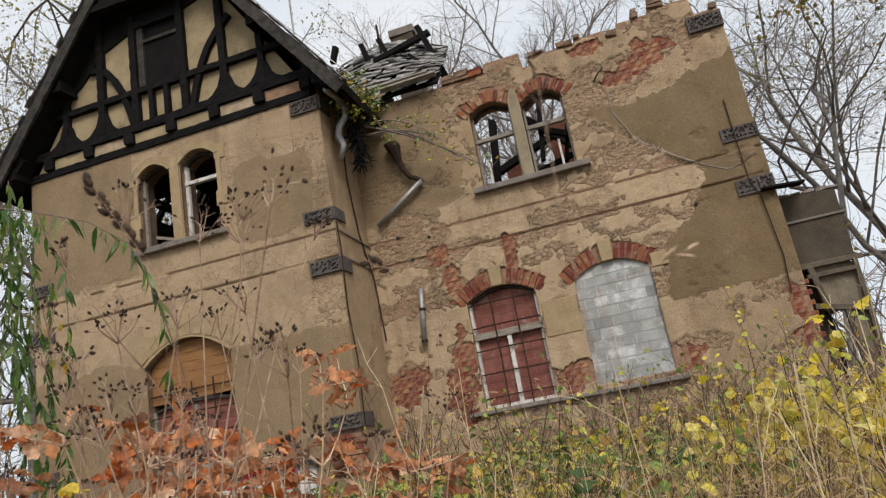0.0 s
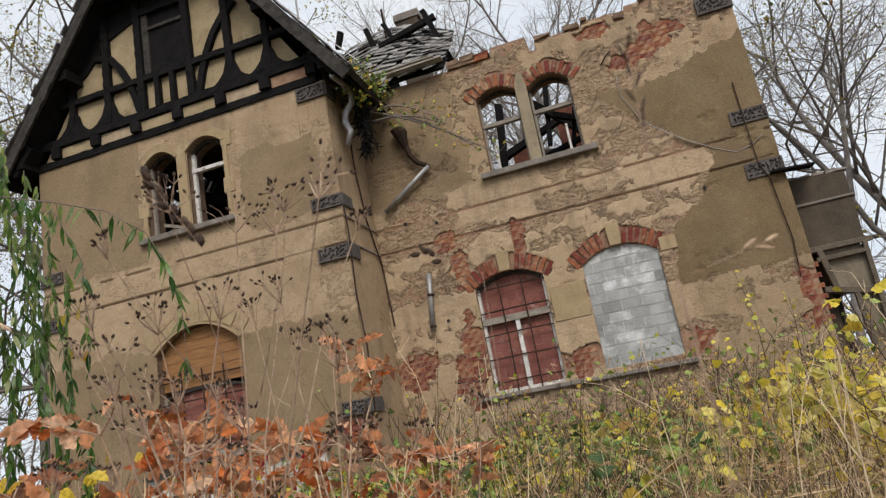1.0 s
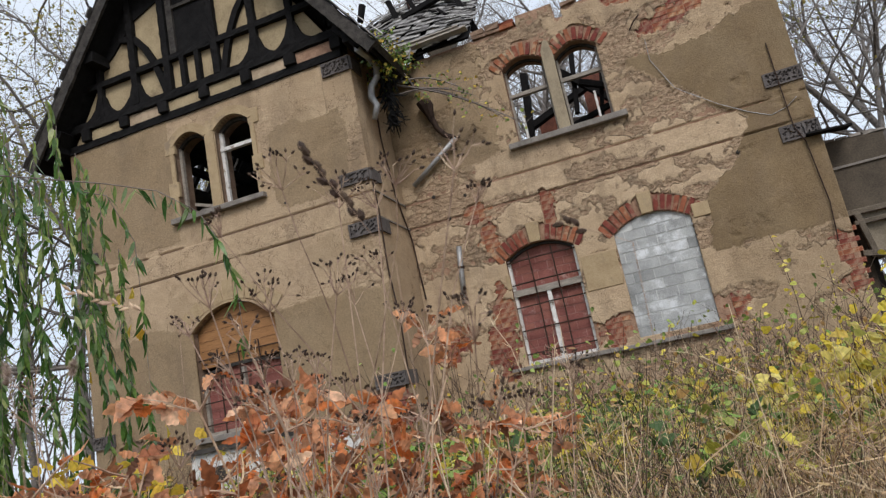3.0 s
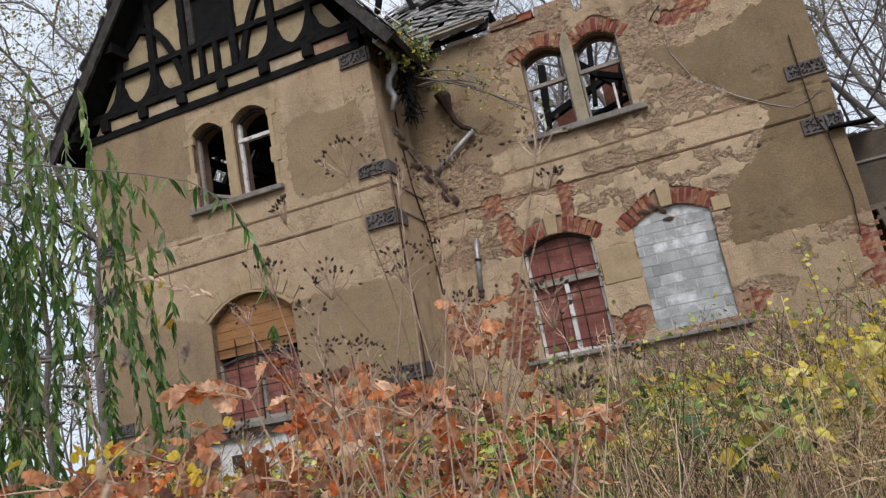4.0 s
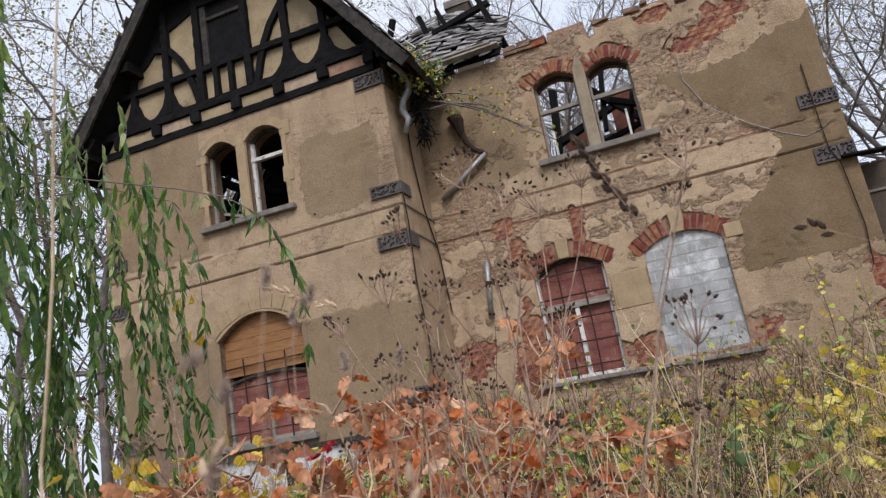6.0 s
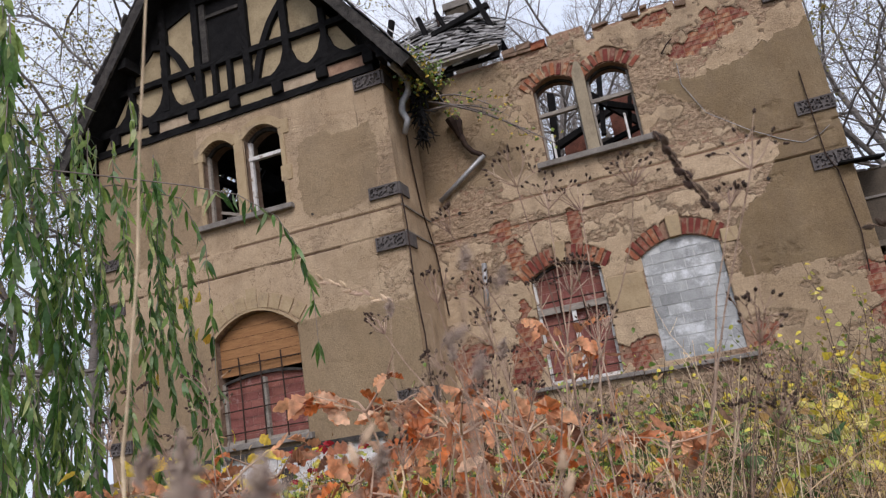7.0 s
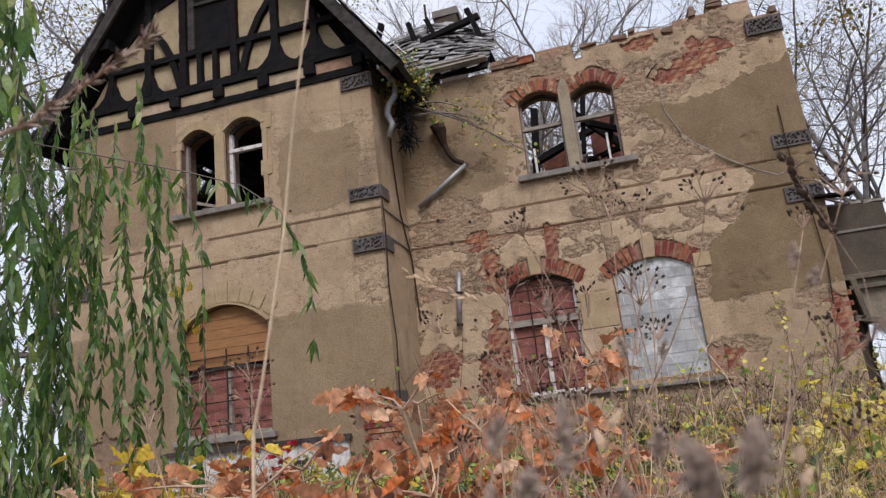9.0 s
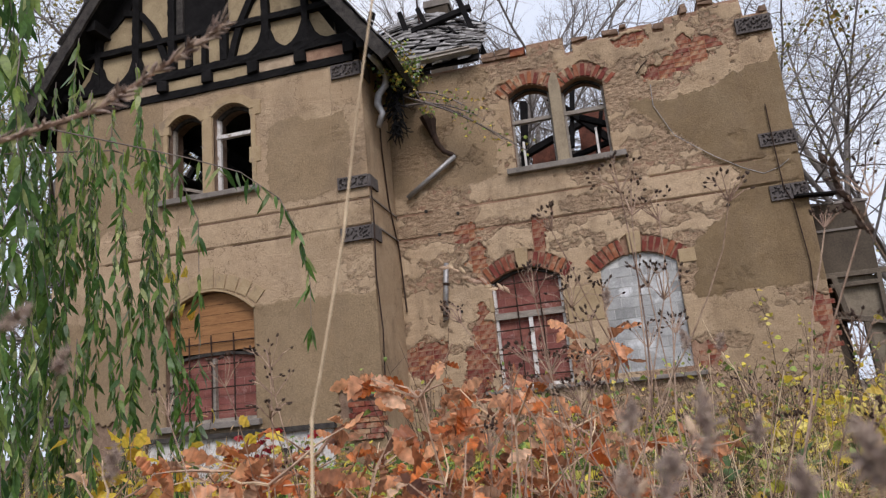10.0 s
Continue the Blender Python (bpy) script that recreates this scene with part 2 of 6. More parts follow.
# ---------------------------------------------------------------- mesh helpers
class Shape:
    """Vertices and faces gathered for one mesh."""

    def __init__(self):
        self.v, self.f = [], []

    def box(self, x0, x1, y0, y1, z0, z1, j=0.0):
        n = len(self.v)
        for x in (x0, x1):
            for y in (y0, y1):
                for z in (z0, z1):
                    self.v.append((x + random.uniform(-j, j), y + random.uniform(-j, j), z + random.uniform(-j, j)))
        self.f += [tuple(n + i for i in q) for q in ((0, 1, 3, 2), (4, 6, 7, 5), (0, 4, 5, 1), (2, 3, 7, 6), (0, 2, 6, 4), (1, 5, 7, 3))]
        return self

    def beam(self, a, b, w, d, up=(0, 1, 0), j=0.0):
        """A squared timber from a to b, w wide across and d deep along up."""
        a, b = Vector(a), Vector(b)
        ax = (b - a).normalized()
        u = Vector(up)
        s = ax.cross(u).normalized()
        u = s.cross(ax).normalized()
        n = len(self.v)
        for p in (a, b):
            for i, k in ((-1, -1), (1, -1), (1, 1), (-1, 1)):
                q = p + s * (i * w / 2) + u * (k * d / 2)
                self.v.append(tuple(c + random.uniform(-j, j) for c in q))
        self.f += [tuple(n + i for i in q) for q in ((3, 2, 1, 0), (4, 5, 6, 7), (0, 1, 5, 4), (1, 2, 6, 5), (2, 3, 7, 6), (3, 0, 4, 7))]
        return self

    def tube(self, pts, radii, n=6):
        pts = [Vector(p) for p in pts]
        base = len(self.v)
        for i, p in enumerate(pts):
            d = (pts[min(i + 1, len(pts) - 1)] - pts[max(i - 1, 0)]).normalized()
            s = d.cross(Vector((0.31, 0.87, 0.38))).normalized()
            u = s.cross(d)
            r = radii[i] if hasattr(radii, "__len__") else radii
            for k in range(n):
                a = 2 * math.pi * k / n
                self.v.append(tuple(p + s * (r * math.cos(a)) + u * (r * math.sin(a))))
        for i in range(len(pts) - 1):
            for k in range(n):
                a, b = base + i * n + k, base + i * n + (k + 1) % n
                self.f.append((a, b, b + n, a + n))
        self.f.append(tuple(base + k for k in reversed(range(n))))
        self.f.append(tuple(base + (len(pts) - 1) * n + k for k in range(n)))
        return self

    def poly(self, pts):
        n = len(self.v)
        self.v += [tuple(p) for p in pts]
        self.f.append(tuple(range(n, n + len(pts))))
        return self

    def slab(self, outline, y0, y1):
        """An outline in x and z, pulled from y0 to y1."""
        n, k = len(self.v), len(outline)
        self.v += [(x, y0, z) for x, z in outline] + [(x, y1, z) for x, z in outline]
        self.f += [tuple(range(n, n + k)), tuple(range(n + 2 * k - 1, n + k - 1, -1))]
        self.f += [(n + i, n + k + i, n + k + (i + 1) % k, n + (i + 1) % k) for i in range(k)]
        return self

    def mesh(self, name, mat, smooth=False):
        me = bpy.data.meshes.new(name)
        me.from_pydata(self.v, [], self.f)
        me.materials.append(mat)
        if smooth:
            me.polygons.foreach_set("use_smooth", [True] * len(me.polygons))
        me.update()
        return me


def part(name, shape, mat, parent=None, label="", smooth=False):
    ob = new(name, shape.mesh(name, mat, smooth))
    ob.parent = parent
    return tagged(ob, label)


def thing(name, label, category, group="", kind="", at=(0, 0, 0)):
    ob = tagged(new(name), label, category, group, kind)
    ob.location = at
    return ob


def rounded(ob, w=0.008):
    b = ob.modifiers.new("worn_edges", "BEVEL")
    b.width, b.segments, b.limit_method = w, 2, "ANGLE"
    return ob


def n3(x, y, z, s=1.0):
    return noise.noise(Vector((x * s, y * s, z * s)))


# ---------------------------------------------------------------- ground
def ground_height(x, y):
    return 0.10 * n3(x, y, 0, 0.35) + 0.05 * n3(x, y, 3, 1.1)


gs = Shape()
steps = [-400, -150, -70, -35] + [-24 + 0.8 * i for i in range(61)] + [35, 70, 150, 400]
for iy, gy in enumerate(steps):
    for ix, gx in enumerate(steps):
        far = min(1.0, max(0.0, 1.5 - max(abs(gx), abs(gy)) / 30))
        gs.v.append((gx, gy, ground_height(gx, gy) * far - 0.03))
k = len(steps)
gs.f = [(a * k + b, a * k + b + 1, a * k + b + k + 1, a * k + b + k) for a in range(k - 1) for b in range(k - 1)]
tagged(part("ground", gs, SOIL, None, "overgrown garden soil strewn with brown autumn leaves", True), category="ground", kind="structure")

# ---------------------------------------------------------------- the ruined villa: shell
WING = -1.26            # front plane of the gabled wing; the main front is at y = 0
WX0, WX1, MX1 = -5.55, 0.02, 6.25
MIDX = -2.70


class Opening:
    """A window opening with a segmental head: half width, sill, springing line and rise."""

    def __init__(self, xc, half, z0, zs, rise):
        self.xc, self.half, self.z0, self.zs, self.rise = xc, half, z0, zs, rise

    def head(self, x):
        u = (x - self.xc) / self.half
        return self.zs + self.rise * max(-0.3, 1 - u * u)

    def out(self, x, z):
        return max(abs(x - self.xc) - self.half, self.z0 - z, z - self.head(x))

    def outline(self, grow=0.0, n=12):
        h = self.half + grow
        pts = [(self.xc - h, self.z0 - grow), (self.xc + h, self.z0 - grow)]
        for i in range(n + 1):
            u = 1 - 2 * i / n
            pts.append((self.xc + h * u, self.zs + grow + self.rise * (1 - u * u)))
        return pts


main_up_a, main_up_b = Opening(2.45, 0.335, 5.06, 6.36, 0.14), Opening(3.31, 0.335, 5.06, 6.30, 0.16)
main_lo, main_blind = Opening(2.035, 0.545, 1.64, 3.28, 0.19), Opening(3.745, 0.56, 1.70, 3.26, 0.20)
wing_up_a, wing_up_b = Opening(-3.07, 0.31, 5.10, 6.36, 0.17), Opening(-2.22, 0.34, 5.10, 6.40, 0.17)
wing_lo = Opening(-2.69, 0.755, 1.55, 3.18, 0.34)

house = thing("ruined_villa", "burnt-out two-storey villa with peeling ochre render and a charred half-timbered gable", "house")


def pierced_wall(name, outline, holes, y0, y1, mat, parent):
    bm = bmesh.new()
    for loop in [outline] + [h.outline() for h in holes]:
        vs = [bm.verts.new((x, y0, z)) for x, z in loop]
        for i in range(len(vs)):
            bm.edges.new((vs[i], vs[(i + 1) % len(vs)]))
    bmesh.ops.triangle_fill(bm, use_beauty=True, use_dissolve=False, edges=bm.edges[:])
    got = bmesh.ops.extrude_face_region(bm, geom=bm.faces[:])
    bmesh.ops.translate(bm, vec=(0, y1 - y0, 0), verts=[g for g in got["geom"] if isinstance(g, bmesh.types.BMVert)])
    bmesh.ops.recalc_face_normals(bm, faces=bm.faces[:])
    me = bpy.data.meshes.new(name)
    bm.to_mesh(me)
    bm.free()
    me.materials.append(mat)
    ob = new(name, me)
    ob.parent = parent
    return ob


# broken crown of the main front: (from x, to x, height)
CROWN = [(0.02, 1.72, 7.04), (1.72, 2.50, 7.03), (2.50, 3.12, 7.21), (3.12, 3.25, 6.93), (3.25, 4.02, 7.08), (4.02, 4.54, 7.14),
         (4.54, 4.72, 7.0), (4.72, 5.24, 7.19), (5.24, 5.88, 7.26), (5.88, 6.25, 6.95)]


def crown(x):
    for a, b, z in CROWN:
        if x <= b:
            return z
    return CROWN[-1][2]


prof = [(0.02, 0.0), (6.25, 0.0)]
for a, b, z in reversed(CROWN):
    prof += [(b, z), (a + 0.02, z)]
wall_main = pierced_wall("front_wall", prof, [main_up_a, main_up_b, main_lo, main_blind], 0.024, 0.42, PINKCORE, house)
wall_wing = pierced_wall("gable_wing_wall", [(WX0, 0), (WX1, 0), (WX1, 6.84), (WX0, 6.84)], [wing_up_a, wing_up_b, wing_lo], WING + 0.024, WING + 0.42, RUBBLE, house)


def spread(p, cx, cz, rx, rz):
    """How deep a place lies in an oval patch with a frayed edge: above 0 is inside."""
    x, z = p
    return 1 - math.hypot((x - cx) / rx, (z - cz) / rz) + 0.5 * n3(x, 7, z, 2.3) + 0.5 * n3(x, 9, z, 6.5) + 0.35 * n3(x, 10, z, 17)


BARE_MAIN = [(1.24, 1.95, 0.29, 0.44), (1.30, 2.5, 0.18, 0.52), (1.22, 4.15, 0.15, 0.2), (1.33, 3.72, 0.13, 0.32), (0.36, 2.2, 0.42, 0.3),
             (2.86, 1.86, 0.4, 0.22), (4.95, 6.38, 0.62, 0.17), (5.32, 6.6, 0.22, 0.12), (4.5, 6.25, 0.25, 0.10), (6.15, 2.1, 0.2, 0.45), (2.32, 3.92, 0.09, 0.3),
             (4.2, 6.95, 0.3, 0.14), (4.45, 1.85, 0.25, 0.2), (4.95, 6.72, 0.1, 0.14)]
BARE_WING = [(-0.3, 1.62, 0.4, 0.28), (-4.7, 1.5, 0.5, 0.3)]


def arch_band(o, p, inner=0.0, outer=0.27):
    x, z = p
    if abs(x - o.xc) > o.half + 0.14 or z < o.zs - 0.02:
        return -1
    d = z - o.head(x)
    return 1 if inner <= d <= outer else -1


def bare_main(x, z):
    best = max(spread((x, z), *b) for b in BARE_MAIN)
    for o in (main_up_a, main_up_b, main_lo, main_blind):
        if arch_band(o, (x, z)) > 0 and n3(x, 4, z, 2.4) > -0.42:
            best = max(best, 1.0)
    return best - 0.12


def bare_wing(x, z):
    return max(spread((x, z), *b) for b in BARE_WING) - 0.15


def late_main(x, z):
    """The smooth later coat on the main front's end, and a darker region high by the inner corner."""
    w = 0.10 * n3(x, 1, z, 2.0) + 0.06 * n3(x, 2, z, 7) + 0.03 * n3(x, 3, z, 19)
    if z < 3.40:
        edge = 4.52
    elif z < 3.95:
        edge = 4.52 + (z - 3.40) * 1.14
    elif z < 4.45:
        edge = 5.15 + (z - 3.95) * 0.45
    else:
        edge = 5.38 - (z - 4.45) * 1.02
    upper = 5.83 + max(0.0, x - 4.9) * 0.27
    a = min(x - max(edge, 4.02) + w, z - 2.66 + w, upper - z + w)
    b = min(1.75 - x + 2.5 * w, z - 4.95 + 2 * w)
    c = min(x - 4.8 + 3 * w, 2.9 - z)
    return 0.95 if a > 0 else 0.5 if b > 0 else 0.3 if c > 0 else 0.0


def late_wing(x, z):
    w = 0.12 * n3(x, 1, z, 2.0) + 0.05 * n3(x, 2, z, 7)
    a = min(x + 1.60 + w, z - 4.72 + 0.25 * (x + 1.4) * -0.4 + w, -0.30 - x + w, 6.05 - z + w)
    b = 3.18 + w - 0.10 * x * 0.3 - z
    c = min(-3.45 - x + w, z - 4.72 + w)
    p = n3(x, 21, z, 0.8) + 0.45 * n3(x, 22, z, 2.3) + 0.2 * n3(x, 23, z, 7)
    return 0.66 if max(a, b, c) > 0 else 0.30 if p > 0.16 else 0.08


def worn_main(x, z):
    """How far the coat of the main front has come away, and how bleached it is."""
    k = 0.3 * n3(x, 31, z, 1.1)
    band = 1.0 if 3.62 < z < 4.98 else 0.0
    return min(1.0, 0.98 + k), max(0.0, min(1.0, (0.75 if band else 0.45 if z < 3.62 else 0.12) + 1.2 * k + (0.5 if x < 1.15 and 2.3 < z < 4.2 else 0)))


def worn_wing(x, z):
    k = 0.35 * n3(x, 33, z, 0.9)
    return max(0.05, min(0.5, 0.16 + k * 0.6 + (0.3 if x > -0.5 else 0.0))), max(0.0, min(1.0, (0.55 if 3.2 < z < 4.95 else 0.18) + k))


def peeling(x, z):
    """Above 0 where the face of the coat has come away, in ragged patches that run level."""
    return 0.62 * n3(x * 0.7, 41, z * 1.7, 0.9) + 0.40 * n3(x * 0.8, 42, z * 1.6, 2.3) + 0.26 * n3(x, 43, z * 1.3, 5.5) + 0.16 * n3(x, 44, z, 12) + (-0.10 if 4.17 < z < 4.62 else 0.04)


def skin(name, x0, x1, z0, top, y, holes, bare, late, worn, parent, cell=0.022):
    """The coat of render: a thin relief sheet with frayed holes where it has fallen, grooves at the string course."""
    xs = list(np.linspace(x0, x1, int((x1 - x0) / cell) + 1))
    zs = sorted(set([round(z, 4) for z in np.arange(z0, 7.3, cell) if all(abs(z - g) > 0.022 for g in (4.19, 4.60))] +
                    [g + d for g in (4.19, 4.60) for d in (-0.022, -0.008, 0.008, 0.022)]))
    v, coat, dust, keep, rough_at, pale_at, peel_at = [], [], [], [], [], [], []
    for z in zs:
        for x in xs:
            px, pz = x, z
            for o in holes:
                d = o.out(x, z)
                if abs(d) < cell * 0.6:
                    e = 0.002
                    gx, gz = (o.out(x + e, z) - d) / e, (o.out(x, z + e) - d) / e
                    g = math.hypot(gx, gz) or 1
                    px, pz = x - d * gx / g / g, z - d * gz / g / g
            lt = late(x, z)
            worn_rough, worn_pale = worn(x, z)
            rough = (1.0 - 0.8 * lt) * (0.25 + 0.75 * worn_rough)
            peel = peeling(x, z) - 0.5 * max(0.0, lt - 0.2)
            gone = max(0.0, min(1.0, (peel - 0.05) / 0.07)) * min(1.0, 1.4 * worn_rough)
            dy = 0.010 * n3(x, 0, z, 0.9) + rough * (0.008 * n3(x, 5, z * 1.9, 3.2) + 0.003 * n3(x, 6, z * 1.6, 9))
            dy += gone * (0.016 + 0.014 * n3(x, 6, z * 1.6, 9) + 0.012 * n3(x, 7, z * 1.5, 22))
            if 4.2 < z < 4.59:
                dy -= 0.012
            if min(abs(z - 4.19), abs(z - 4.60)) < 0.01 and n3(x, 8, z, 1.6) > -0.33:
                dy += 0.034
            dy -= 0.012 * lt
            jx, jz = 0.35 * cell * n3(x, 11, z, 21), 0.35 * cell * n3(x, 12, z, 21)
            on_edge = px != x or pz != z or x in (xs[0], xs[-1]) or min(abs(z - 4.19), abs(z - 4.60)) < 0.03
            v.append((px + (0 if on_edge else jx), y + dy, pz + (0 if on_edge else jz)))
            coat.append(lt)
            peel_at.append(peel)
            rough_at.append(worn_rough * (1.0 - 0.9 * lt))
            pale_at.append(worn_pale)
            dust.append(max(0.0, min(1.0, 0.9 + 1.1 * max(-2.5, bare(x, z)))))
            keep.append(bare(x, z) <= 0)
    nx = len(xs)
    f = []
    for j in range(len(zs) - 1):
        zc = (zs[j] + zs[j + 1]) / 2
        for i in range(nx - 1):
            xc = (xs[i] + xs[i + 1]) / 2
            a = j * nx + i
            if zc > top(xc) or any(o.out(xc, zc) < 0 for o in holes):
                continue
            if keep[a] + keep[a + 1] + keep[a + nx] + keep[a + nx + 1] < 3:
                continue
            f.append((a, a + 1, a + nx + 1, a + nx))
    me = bpy.data.meshes.new(name)
    me.from_pydata(v, [], f)
    for key, vals in (("coat", coat), ("brickdust", dust), ("rough", rough_at), ("pale", pale_at), ("peel", peel_at)):
        at = me.attributes.new(key, "FLOAT", "POINT")
        at.data.foreach_set("value", vals)
    bm = bmesh.new()
    bm.from_mesh(me)
    rim = bmesh.ops.extrude_edge_only(bm, edges=[e for e in bm.edges if e.is_boundary])
    bmesh.ops.translate(bm, vec=(0, 0.045, 0), verts=[g for g in rim["geom"] if isinstance(g, bmesh.types.BMVert)])
    bmesh.ops.delete(bm, geom=[q for q in bm.verts if not q.link_faces], context="VERTS")
    bm.to_mesh(me)
    bm.free()
    me.materials.append(RENDER)
    me.polygons.foreach_set("use_smooth", [True] * len(me.polygons))
    ob = new(name, me)
    ob.parent = parent
    return ob


def frayed_crown(x):
    return crown(x) - 0.05 + 0.07 * n3(x, 0, 0, 7)


skin("render_coat", 0.02, MX1, 0.0, frayed_crown, 0.0, [main_up_a, main_up_b, main_lo, main_blind], bare_main, late_main, worn_main, wall_main)
skin("render_coat", WX0, WX1, 0.0, lambda x: 6.86, WING, [wing_up_a, wing_up_b, wing_lo], bare_wing, late_wing, worn_wing, wall_wing)

# flank of the wing, end wall, back walls, floors (close the shell)
flank = part("wing_flank_wall", Shape().box(WX1 - 0.4, WX1, WING + 0.42, 6.0, 0, 7.0), RENDER, house)
fr = Shape()
for i in range(13):
    for j in range(70):
        fy, fz = WING + (1.26 + 0.02) * i / 12, 7.0 * j / 69
        fr.v.append((WX1 + 0.006 + 0.012 * n3(1, fy, fz, 3), fy, fz))
fr.f = [(j + i * 70, j + 1 + i * 70, j + 71 + i * 70, j + 70 + i * 70)[::-1] for i in range(12) for j in range(69)]
part("render_coat", fr, RENDER, flank, smooth=True)
mould = Shape()
for z in (4.19, 4.60):
    mould.box(WX1, WX1 + 0.03, WING, 0.0, z - 0.012, z + 0.012, 0.002)
part("string_course", mould, SILL, flank)
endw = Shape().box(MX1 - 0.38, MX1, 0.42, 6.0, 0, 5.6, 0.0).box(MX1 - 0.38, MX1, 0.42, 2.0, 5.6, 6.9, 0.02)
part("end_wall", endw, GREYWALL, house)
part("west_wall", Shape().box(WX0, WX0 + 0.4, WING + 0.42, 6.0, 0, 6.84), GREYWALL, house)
part("rear_wall", Shape().box(WX0, 1.0, 5.6, 6.0, 0, 7.0).box(1.0, MX1, 5.6, 6.0, 0, 5.2), RUBBLE, house)
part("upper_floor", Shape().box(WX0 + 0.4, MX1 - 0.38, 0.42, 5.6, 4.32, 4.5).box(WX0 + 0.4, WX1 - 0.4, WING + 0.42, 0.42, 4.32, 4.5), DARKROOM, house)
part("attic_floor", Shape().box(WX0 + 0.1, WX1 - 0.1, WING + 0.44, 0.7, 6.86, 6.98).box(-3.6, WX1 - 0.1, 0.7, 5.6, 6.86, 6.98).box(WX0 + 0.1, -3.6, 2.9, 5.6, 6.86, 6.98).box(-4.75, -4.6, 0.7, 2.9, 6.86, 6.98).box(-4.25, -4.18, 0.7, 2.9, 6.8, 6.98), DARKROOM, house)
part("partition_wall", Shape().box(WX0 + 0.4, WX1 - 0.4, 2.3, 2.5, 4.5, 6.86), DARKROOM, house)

# ---------------------------------------------------------------- gable with charred half-timbering
EAVE, PITCH = 6.62, 1.40
HALF = 3.30
APEX = EAVE + HALF * PITCH
gable = part("gable_infill", Shape().slab([(WX0 + 0.12, 7.0), (WX1 - 0.12, 7.0), (MIDX + 0.35, 10.75), (MIDX - 0.35, 10.75)], WING + 0.03, WING + 0.2), INFILL, house, "cracked ochre plaster panels")
# a black sheet paints the shade inside the gable window
part("opening_shade_sheet", Shape().box(-3.08, -2.30, WING + 0.02, WING + 0.06, 8.02, 9.2), CHARSHADE, gable)
# black slabs: char, with the shade under the eaves put into their colour
part("charred_shade_boarding", Shape().slab([(-4.55, 9.0), (-3.9, 8.95), (-3.25, 9.2), (-2.3, 9.25), (-1.2, 9.55), (MIDX, 10.8)], WING - 0.005, WING + 0.05), CHARSHADE, gable)
part("charred_shade_boarding", Shape().slab([(-4.75, 8.2), (-4.4, 8.45), (-4.1, 8.75), (-4.0, 9.3)], WING - 0.008, WING + 0.045), CHARSHADE, gable)


def timber(name, a, b, w=0.14, d=0.10, y=WING - 0.02, mat=None, parent=gable, label=""):
    """A burnt timber: edges eaten uneven along its length."""
    a, b = Vector((a[0], y, a[1])), Vector((b[0], y, b[1]))
    ax = (b - a).normalized()
    side = ax.cross(Vector((0, 1, 0))).normalized()
    n = max(2, int((b - a).length / 0.09))
    s = Shape()
    for i in range(n + 1):
        c = a.lerp(b, i / n)
        for k, (u, h) in enumerate(((-0.5, -0.5), (-0.17, -0.5), (0.17, -0.5), (0.5, -0.5), (0.5, 0.5), (-0.5, 0.5))):
            e = 0.13 * n3(c.x + 3 * u, k, c.z, 5.0) + 0.10 * n3(c.x + 5 * u, k + 7, c.z, 14.0)
            s.v.append(tuple(c + side * (w * (u * (0.97 + e))) + Vector((0, d * (h + 0.2 * n3(c.x, k + 3, c.z + u, 11.0)), 0))))
    for i in range(n):
        for k in range(6):
            s.f.append((6 * i + k, 6 * i + (k + 1) % 6, 6 * i + 6 + (k + 1) % 6, 6 * i + 6 + k))
    s.f.append(tuple(range(5, -1, -1)))
    s.f.append(tuple(range(6 * n, 6 * n + 6)))
    return part(name, s, mat or CHARSHADE, parent, label)


def under(x, drop=0.16):
    """Underside of the gable roof at x."""
    return APEX - abs(x - MIDX) * PITCH - drop


timber("wall_plate", (WX0, 6.925), (WX1 - 0.1, 6.925), 0.13, 0.10, WING + 0.01)
timber("sill_beam", (WX0 + 0.1, 7.275), (WX1 - 0.1, 7.275), 0.15, 0.12, WING - 0.01)
for i in range(7):
    x = -5.1 + i * 0.83
    rounded(part("joist_end", Shape().box(x - 0.09, x + 0.09, WING - 0.10, WING + 0.1, 6.99, 7.195, 0.014), CHARSHADE, gable), 0.015)
    if i < 6:
        part("brick_nogging", Shape().box(x + 0.09, x + 0.74, WING - 0.02, WING + 0.1, 7.0, 7.185, 0.004), (INFILL, MORTAR, INFILL, INFILL, MORTAR, PINKCORE)[i], gable)
timber("rail", (-5.0, 7.95), (-0.35, 7.93), 0.11)
for x in (-4.72, -3.96, -3.27, -2.30, -1.54, -0.84):
    timber("stud", (x, 7.34), (x, min(under(x, 0.1), 10.2)), 0.13 if x not in (-4.72, -0.84) else 0.11, 0.10, WING - 0.025)
for x in (-2.96, -2.66):
    timber("short_stud", (x, 7.34), (x, 7.9), 0.09)
timber("window_head", (-3.3, 9.22), (-2.3, 9.22), 0.12)
timber("collar_beam", (-4.1, 9.55), (-1.3, 9.55), 0.18, 0.16, WING - 0.04)


def bent_brace(pts, parent=gable):
    s = Shape()
    for p, q in zip(pts, pts[1:]):
        s.beam((p[0], WING - 0.012, p[1]), (q[0], WING - 0.012, q[1]), 0.11, 0.085)
    return part("curved_brace", s, CHARSHADE, parent)


